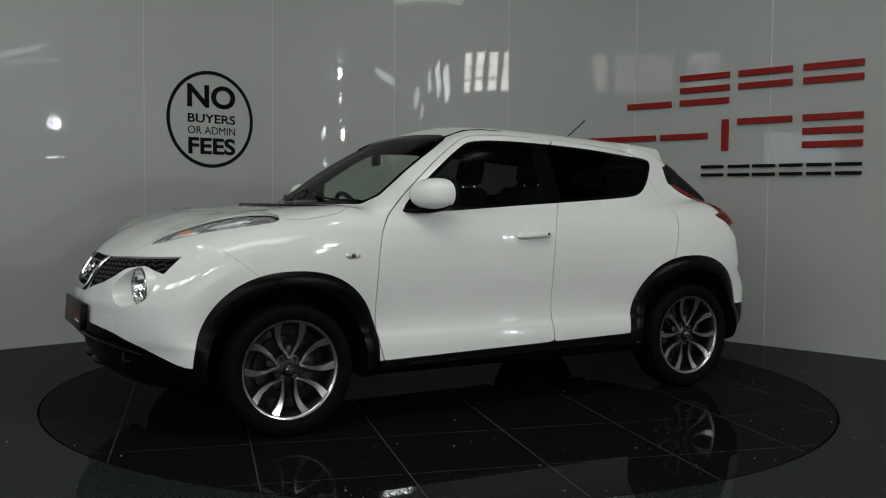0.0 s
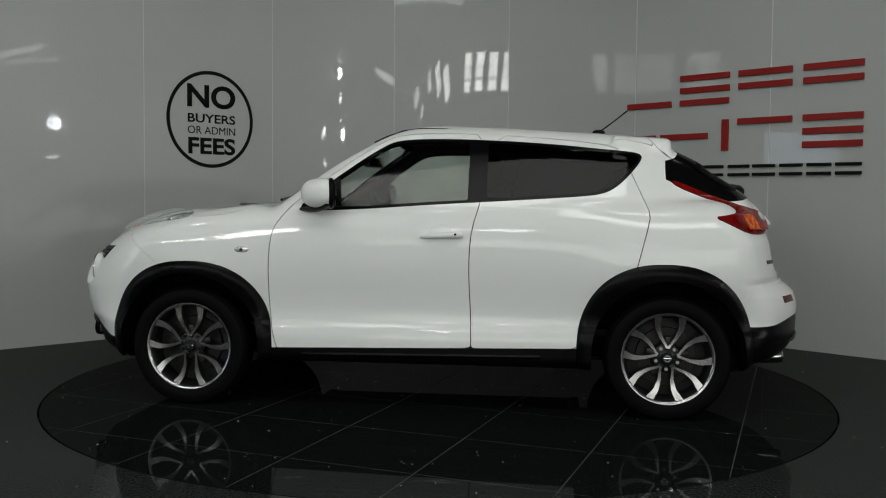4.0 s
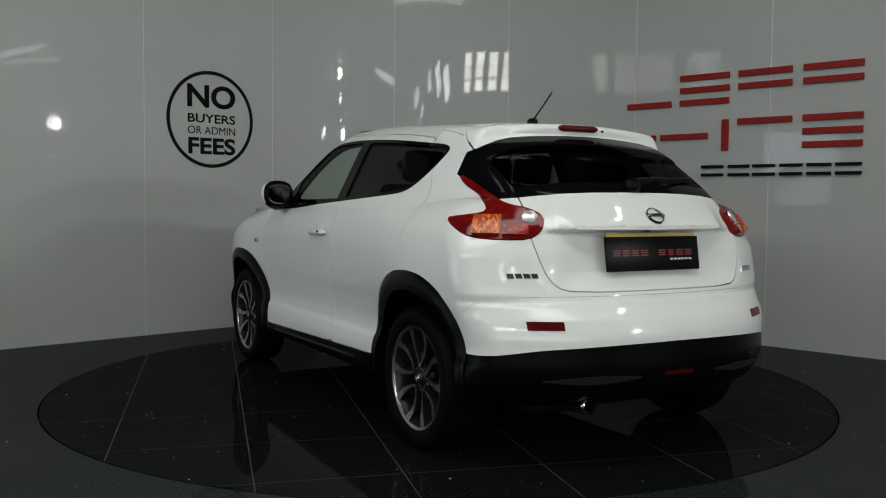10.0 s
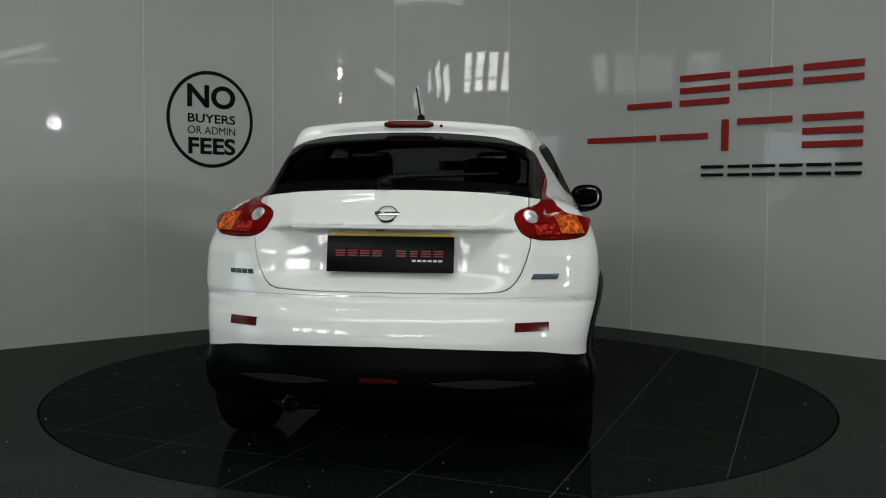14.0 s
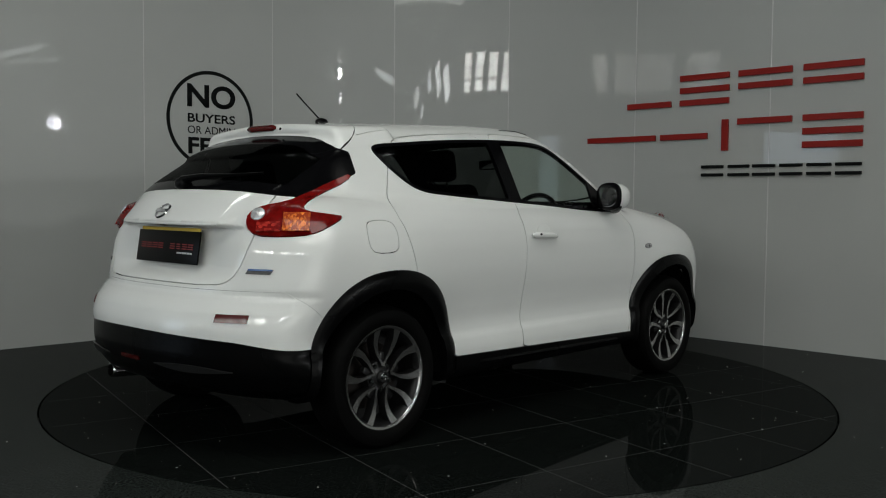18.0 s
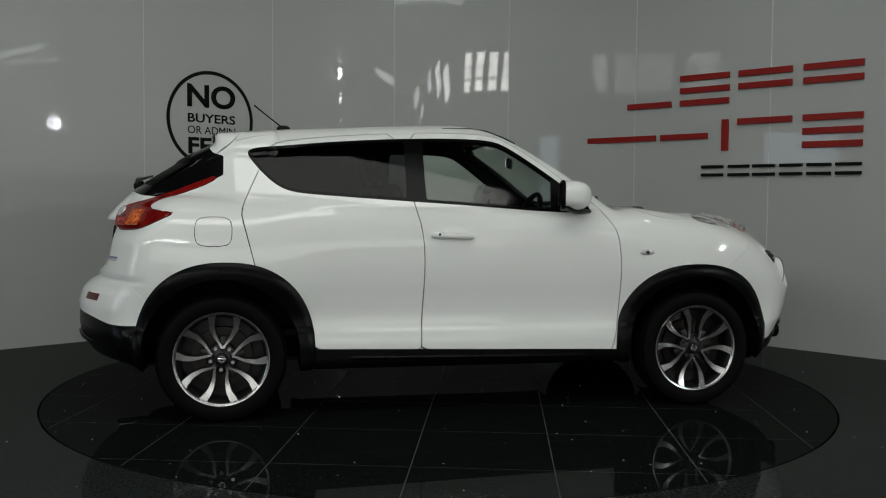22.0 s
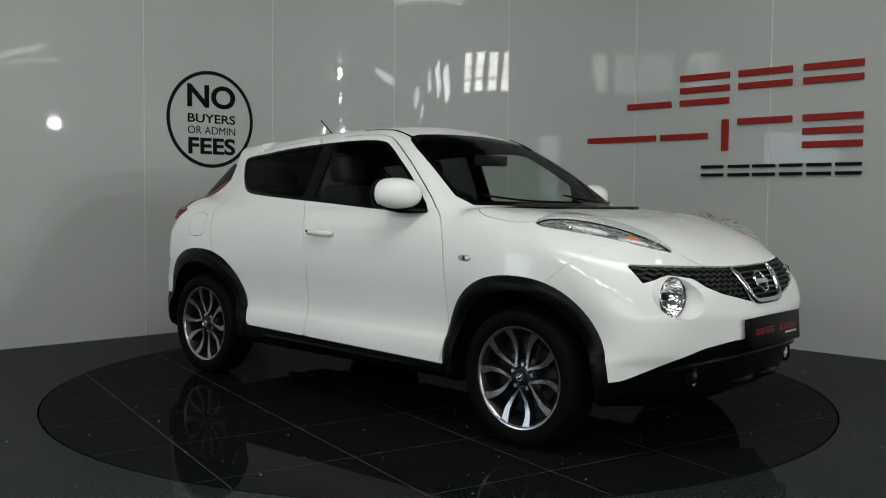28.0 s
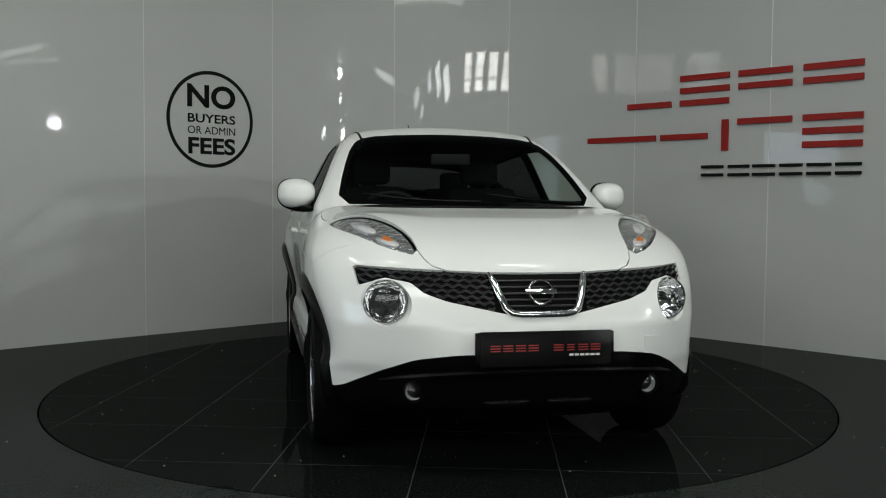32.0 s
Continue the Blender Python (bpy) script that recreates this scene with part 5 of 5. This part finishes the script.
# hexagon mesh either side of the vee
for s in (1, -1):
    for k in range(9):
        z0 = 0.678 + 0.0205 * k
        run = []
        ys = 0.19 + 0.0045 * np.arange(120)
        clear = grille(ys, z0 + (ys - 0.3) * 0.035) < -0.007
        for i in range(120):
            y = 0.19 + 0.0045 * i
            z = z0 + (y - 0.3) * 0.035 + 0.0052 * (1 if k % 2 else -1) * (2 * abs(2 * ((y / 0.046) % 1) - 1) - 1)
            inside = clear[i] and y > 0.165 + (z - 0.70) * 0.36
            if inside:
                run.append(front_at(s * y, z, -0.004))
            if (not inside or i == 119) and len(run) > 3:
                bm = bmesh.new()
                tube(bm, run, 0.0036, 5, 1.6)
                part("grille_mesh", bm, GRILLE, car)
                run = []
            elif not inside:
                run = []


# plates: black show plates with unreadable bars
def plate(name, centre, facing, w, h, label, rows):
    root = tagged(new(name), label)
    root.parent = car
    bm = bmesh.new()
    box(bm, (0, 0, 0), (0.010, w, h), 0.003)
    part("plate_board", bm, PLATE, root, smooth=True)
    for y, z, bw, bh, mat in rows:
        bm = bmesh.new()
        box(bm, (0.0058, y, z), (0.0016, bw, bh))
        part("print_bar", bm, mat, root)
    root.matrix_local = Matrix.Translation(centre) @ facing.to_matrix().to_4x4()
    return root


def name_rows():
    rows = []
    for i in range(9):
        if i == 4:
            continue
        y = -0.205 + 0.0505 * i
        for dz in (-0.010, 0.0, 0.010):
            rows.append((y, 0.003 + dz, 0.040 if i != 6 else 0.03, 0.0045, PRINT_RED))
    for i in range(6):
        rows.append((0.10 + 0.0215 * i, -0.026, 0.016, 0.008, PRINT_WHITE))
    return rows


front_plate = plate("front_plate", (2.096, 0.0, 0.545), Euler((0, radians(-4), 0)), 0.53, 0.135, "black show plate with red printed bars", name_rows())
bm = bmesh.new()
box(bm, (-0.012, 0, 0.004), (0.022, 0.56, 0.12), 0.006)
part("plate_holder", bm, PLASTIC, front_plate, "black plate holder", True)
rear_plate = plate("rear_plate", (-1.858, -0.010, 0.892), Euler((0, radians(-8.5), math.pi)), 0.525, 0.148, "black show plate with red printed bars", name_rows())
bm = bmesh.new()
box(bm, (-0.004, 0, 0.078), (0.006, 0.50, 0.022))
part("yellow_plate", bm, YELLOW, rear_plate, "yellow plate showing behind")

# rear badges as plain bars
for i in range(4):
    patch("badge_bar", lambda y, z, l: rear_at(y, z, l), 0.690 - 0.030 * i, 0.666 - 0.030 * i, 0.800, 0.819, SATIN, "dull chrome badge bar", 0.004, 2, 1, skew=0.004)
patch("badge_plate", lambda y, z, l: rear_at(y, z, l), -0.690, -0.585, 0.797, 0.818, CHROME, "small silver badge", 0.004, 4, 1, skew=-0.010)
BLUE = material("blue_badge", (0.03, 0.10, 0.30), 0.3)
patch("badge_stripe", lambda y, z, l: rear_at(y, z, l), -0.690, -0.590, 0.812, 0.819, BLUE, "blue badge stripe", 0.0055, 4, 1)
# lip over the plate, and its dark button
bm = bmesh.new()
tube(bm, [rear_at(-0.40 + 0.08 * i, 1.003, 0.002) for i in range(11)], [0.004] + [0.007] * 9 + [0.004], 8)
part("gate_lip", bm, PAINT, car, "white lip above the plate", True)
bm = bmesh.new()
box(bm, rear_at(0.03, 0.99, -0.005), (0.03, 0.035, 0.016), 0.004)
part("gate_button", bm, SEAL, car, "black tailgate button", True)
# high brake lamp
bm = bmesh.new()
tube(bm, [rear_at(-0.115 + 0.023 * i, 1.462, 0.002) for i in range(11)], [0.008] + [0.0165] * 9 + [0.008], 10)
part("brake_lamp", bm, LENS_DEEP, car, "red high-level brake lamp", True)
bm = bmesh.new()
ball(bm, rear_at(-0.150, 1.456, 0.0), (0.006, 0.008, 0.007), 2, 14, 8)
part("washer_jet", bm, SEAL, car, smooth=True)

# aerial
bm = bmesh.new()
ball(bm, (-0.945, 0, 1.523), (0.040, 0.020, 0.022), 2.2, 24, 12)
foot = part("aerial_foot", bm, PLASTIC, car, "black aerial foot", True)
bm = bmesh.new()
tube(bm, [(-0.955, 0, 1.535), (-1.04, 0, 1.60), (-1.112, 0, 1.657)], [0.0045, 0.0038, 0.0042], 8)
part("aerial", bm, PLASTIC, car, "short black roof aerial", True)

# wipers
for a, b in (((0.02, 1.098), (-0.55, 1.135)), ((0.60, 1.10), (0.08, 1.140))):
    pts = []
    for i in range(13):
        u = i / 12
        y, z = a[0] + (b[0] - a[0]) * u, a[1] + (b[1] - a[1]) * u - 0.012 * math.sin(math.pi * u)
        pts.append(front_at(y, z, 0.012))
    bm = bmesh.new()
    tube(bm, pts, [0.008] + [0.006] * 11 + [0.004], 6)
    part("wiper", bm, PLASTIC, car, "black wiper blade", True)
bm = bmesh.new()
tube(bm, [rear_at(0.02, 1.175, 0.030), rear_at(-0.10, 1.185, 0.035), rear_at(-0.25, 1.200, 0.022), rear_at(-0.43, 1.215, 0.016)], [0.020, 0.014, 0.008, 0.005], 8)
part("rear_wiper", bm, PLASTIC, car, "black rear wiper", True)
bm = bmesh.new()
ball(bm, rear_at(0.03, 1.172, 0.012), (0.035, 0.04, 0.03), 2.4, 18, 10)
part("wiper_pivot", bm, PLASTIC, car, "black wiper pivot", True)

# cowl under the windscreen
bm = bmesh.new()
tube(bm, [front_at(-0.66 + 0.11 * i, 1.078, -0.004) for i in range(13)], [0.006] + [0.016] * 11 + [0.006], 8)
part("cowl", bm, PLASTIC, car, "black scuttle strip", True)
# roof joints by the windscreen
for s in (1, -1):
    bm = bmesh.new()
    tube(bm, [on_body((x, s * (0.50 + 0.05 * (0.31 - x)), 0), 2, 1) for x in (0.315, 0.25, 0.15, 0.05, -0.10)], [0.008, 0.008, 0.007, 0.005, 0.003], 6)
    part("roof_joint", bm, SEAL, car, "black roof joint", True)

# exhaust, rear fog lamp, lower trim and the rear bumper's painted highlight
bm = bmesh.new()
lathe(bm, [(0.030, 0.0), (0.034, 0.004), (0.036, 0.02), (0.034, 0.25)], "x", (0, 0, 0), 28)
pipe = part("exhaust_pipe", bm, CHROME, car, "bright exhaust tail pipe", True)
bm = bmesh.new()
lathe(bm, [(0.0305, 0.003), (0.029, 0.08), (0.0001, 0.08)], "x", (0, 0, 0), 28)
part("pipe_bore", bm, SEAL, pipe, "sooty bore")
pipe.matrix_local = Matrix.Translation((-1.94, 0.385, 0.278)) @ Matrix.Rotation(radians(4), 4, "Y")
bm = bmesh.new()
ball(bm, (-1.55, 0.40, 0.27), (0.22, 0.17, 0.075), 3.0)
part("silencer", bm, BRAKE, car, "dull exhaust box", True)
patch("rear_fog_lamp", lambda y, z, l: rear_at(y, z, l), -0.075, 0.075, 0.398, 0.414, FOG_RED, "dark red rear fog lamp", 0.003)
for s in (1, -1):
    # the black bumper's lower highlight, put on as a lighter grey strip
    patch("bumper_highlight", lambda y, z, l, s=s: rear_at(s * y, 0.402 + (z - 0.402) * max(0.12, math.sin(math.pi * (y - 0.2) / 0.4)) - 0.02 * (y - 0.2), l), 0.20, 0.60, 0.386, 0.418, SATIN, "grey strip standing for the highlight on the lower bumper", 0.008, 12, 2)
    # sill step and its bright edge
    bm = bmesh.new()
    tube(bm, [(0.76 - 0.15 * i, s * (0.838 - (0.02 if i in (0, 10) else 0.0)), 0.293 + 0.002 * i) for i in range(11)], [0.008] + [0.020] * 9 + [0.008], 10, 0.8)
    part("sill_step", bm, PLASTIC, car, "glossy sill moulding", True)
# towing eye cover
patch("towing_cover", lambda y, z, l: front_at(y, z, l), 0.438, 0.508, 0.518, 0.575, PAINT, "small square towing cover", 0.0025, 4, 4)

# ---------------- the cabin ----------------
def seat(x, y, width, tall):
    bm = bmesh.new()
    box(bm, (x, y, 0.60), (0.50, width, 0.16), 0.05, seg=3)
    base = part("seat", bm, CLOTH, car, "dark cloth seat", True)
    bm = bmesh.new()
    box(bm, (x - 0.30, y, 0.90), (0.13, width * 0.95, 0.62), 0.055, Euler((0, radians(-16), 0)).to_matrix(), 3)
    part("backrest", bm, CLOTH, base, smooth=True)
    bm = bmesh.new()
    box(bm, (x - 0.415, y, tall), (0.09, 0.25, 0.17), 0.04, Euler((0, radians(-12), 0)).to_matrix(), 3)
    part("headrest", bm, CLOTH, base, smooth=True)
    for dy in (-0.07, 0.07):
        bm = bmesh.new()
        tube(bm, [(x - 0.40, y + dy, tall - 0.17), (x - 0.412, y + dy, tall - 0.04)], 0.006, 8)
        part("headrest_post", bm, CHROME, base, "thin chrome post", True)


seat(-0.02, 0.36, 0.50, 1.300)
seat(-0.02, -0.36, 0.50, 1.300)
seat(-0.68, 0.36, 0.56, 1.235)
seat(-0.68, -0.36, 0.56, 1.235)
bm = bmesh.new()
box(bm, (0.78, 0, 0.90), (0.46, 1.46, 0.27), 0.07, seg=3)
part("dashboard", bm, INTERIOR, car, "black dashboard", True)
bm = bmesh.new()
box(bm, (0.63, -0.36, 1.045), (0.22, 0.36, 0.07), 0.03, seg=3)
part("instrument_hood", bm, INTERIOR, car, "instrument hood", True)
bm = bmesh.new()
tube(bm, [(0.18 * math.cos(a) * 0.42, 0.18 * math.sin(a), 0.18 * math.cos(a) * 0.91) for a in np.linspace(0, 2 * math.pi, 33)], 0.015, 8)
box(bm, (0.02, 0, 0), (0.03, 0.30, 0.045), 0.01)
ob = part("steering_wheel", bm, INTERIOR, car, "black steering wheel", True)
ob.location = (0.42, -0.36, 0.99)
bm = bmesh.new()
box(bm, (0, 0, 0), (0.03, 0.22, 0.062), 0.012)
ob = part("rear_view_mirror", bm, INTERIOR, car, "interior mirror", True)
ob.location = (0.42, -0.02, 1.345)
ob.rotation_euler = (0, 0, radians(-18))
bm = bmesh.new()
box(bm, (-0.0165, 0, 0), (0.002, 0.20, 0.05))
part("mirror_face", bm, CHROME, ob)
bm = bmesh.new()
box(bm, (-1.42, 0, 0.95), (0.42, 1.05, 0.03), 0.01)
part("parcel_shelf", bm, INTERIOR, car, "black parcel shelf", True)
bm = bmesh.new()
box(bm, (-0.1, 0, 0.42), (2.6, 1.30, 0.03))
part("cabin_floor", bm, INTERIOR, car, "dark cabin floor")
bm = bmesh.new()
box(bm, (0.05, 0, 0.262), (1.7, 1.20, 0.06), 0.02)
part("under_tray", bm, SEAL, car, "black under tray")
bm = bmesh.new()
tube(bm, [(-1.265, -0.70, 0.25), (-1.20, -0.35, 0.23), (-1.20, 0.35, 0.23), (-1.265, 0.70, 0.25)], 0.05, 10)
part("rear_axle", bm, SEAL, car, "dark rear axle beam", True)
bm = bmesh.new()
tube(bm, [front_at(-0.62 + 0.062 * i, 0.452 - 0.05 * abs(-1 + 0.1 * i)**3, 0.004) for i in range(21)], [0.004] + [0.014] * 19 + [0.004], 8)
part("intake_lip", bm, PLASTIC, car, "glossy lip of the lower air intake", True)
for s in (1, -1):
    bm = bmesh.new()
    ball(bm, front_at(s * 0.13, 0.315, -0.01), (0.03, 0.10, 0.022), 2.4)
    part("intake_scoop", bm, PLASTIC, car, "black moulded chin scoop", True)
# ---------------- the turntable ----------------
table = tagged(new("turntable"), "round turntable of polished black tiles with grey joints", "turntable")
bm = bmesh.new()
lathe(bm, [(0.0001, -0.0006), (R_TABLE - 0.010, -0.0006), (R_TABLE - 0.010, -0.05), (0.0001, -0.05)], "z", steps=192)
part("joint_bed", bm, GROUT, table, "grey grout under the tiles")
TILE_SIZE, TILE_SHIFT = 0.60, (0.0, 0.0)


def tile_shape(i, j):
    """One tile, clipped to the table's rim."""
    h = TILE_SIZE / 2 - 0.0022
    cx, cy = (i + 0.5) * TILE_SIZE + TILE_SHIFT[0], (j + 0.5) * TILE_SIZE + TILE_SHIFT[1]
    ca, sa = math.cos(radians(75.2)), math.sin(radians(75.2))
    pts = [(x * ca - y * sa, x * sa + y * ca) for x, y in ((cx - h, cy - h), (cx + h, cy - h), (cx + h, cy + h), (cx - h, cy + h))]
    if all(math.hypot(*p) < R_TABLE for p in pts):
        return pts
    n = 192
    for k in range(n):
        a = 2 * math.pi * (k + 0.5) / n
        nx, ny, d = math.cos(a), math.sin(a), R_TABLE * math.cos(math.pi / n)
        res = []
        for p, q in zip(pts, pts[1:] + pts[:1]):
            fp, fq = p[0] * nx + p[1] * ny - d, q[0] * nx + q[1] * ny - d
            if fp <= 0:
                res.append(p)
            if (fp < 0) != (fq < 0) and fp != fq:
                u = fp / (fp - fq)
                res.append((p[0] + (q[0] - p[0]) * u, p[1] + (q[1] - p[1]) * u))
        pts = res
        if len(pts) < 3:
            return None
    return pts


for i in range(-5, 5):
    for j in range(-5, 5):
        pts = tile_shape(i, j)
        if pts:
            bm = bmesh.new()
            slab(bm, pts, -0.02, 0.0, "xy")
            part("tile", bm, TILE, table)


# dust flecks on the polished tiles and floor
DUST = material("pale_dust", (0.75, 0.75, 0.72), 0.8)


def flecks(name, count, r0, r1, seed, label, parent):
    rnd = random.Random(seed)
    bm = bmesh.new()
    for _ in range(count):
        a, r, q = rnd.uniform(0, 2 * math.pi), math.sqrt(rnd.uniform(r0 * r0, r1 * r1)), rnd.choice((0.0012, 0.0016, 0.002, 0.0026, 0.0038))
        x, y = r * math.cos(a), r * math.sin(a)
        ring = [bm.verts.new((x + q * math.cos(k * 1.0472 + a) * rnd.uniform(0.6, 1.2), y + q * math.sin(k * 1.0472 + a) * rnd.uniform(0.6, 1.2), 0.0006)) for k in range(6)]
        top = bm.verts.new((x, y, 0.0006 + q * 0.6))
        for k in range(6):
            bm.faces.new((ring[k], ring[(k + 1) % 6], top))
    ob = part(name, bm, DUST, parent)
    return tagged(ob, label, kind="stuff")


flecks("dust", 260, 0.2, R_TABLE - 0.02, 5, "tiny pale dust flecks on the tiles", table)
tagged(flecks("floor_dust", 240, R_TABLE + 0.03, 4.2, 8, "tiny pale dust flecks on the polished floor", None), category="dust")


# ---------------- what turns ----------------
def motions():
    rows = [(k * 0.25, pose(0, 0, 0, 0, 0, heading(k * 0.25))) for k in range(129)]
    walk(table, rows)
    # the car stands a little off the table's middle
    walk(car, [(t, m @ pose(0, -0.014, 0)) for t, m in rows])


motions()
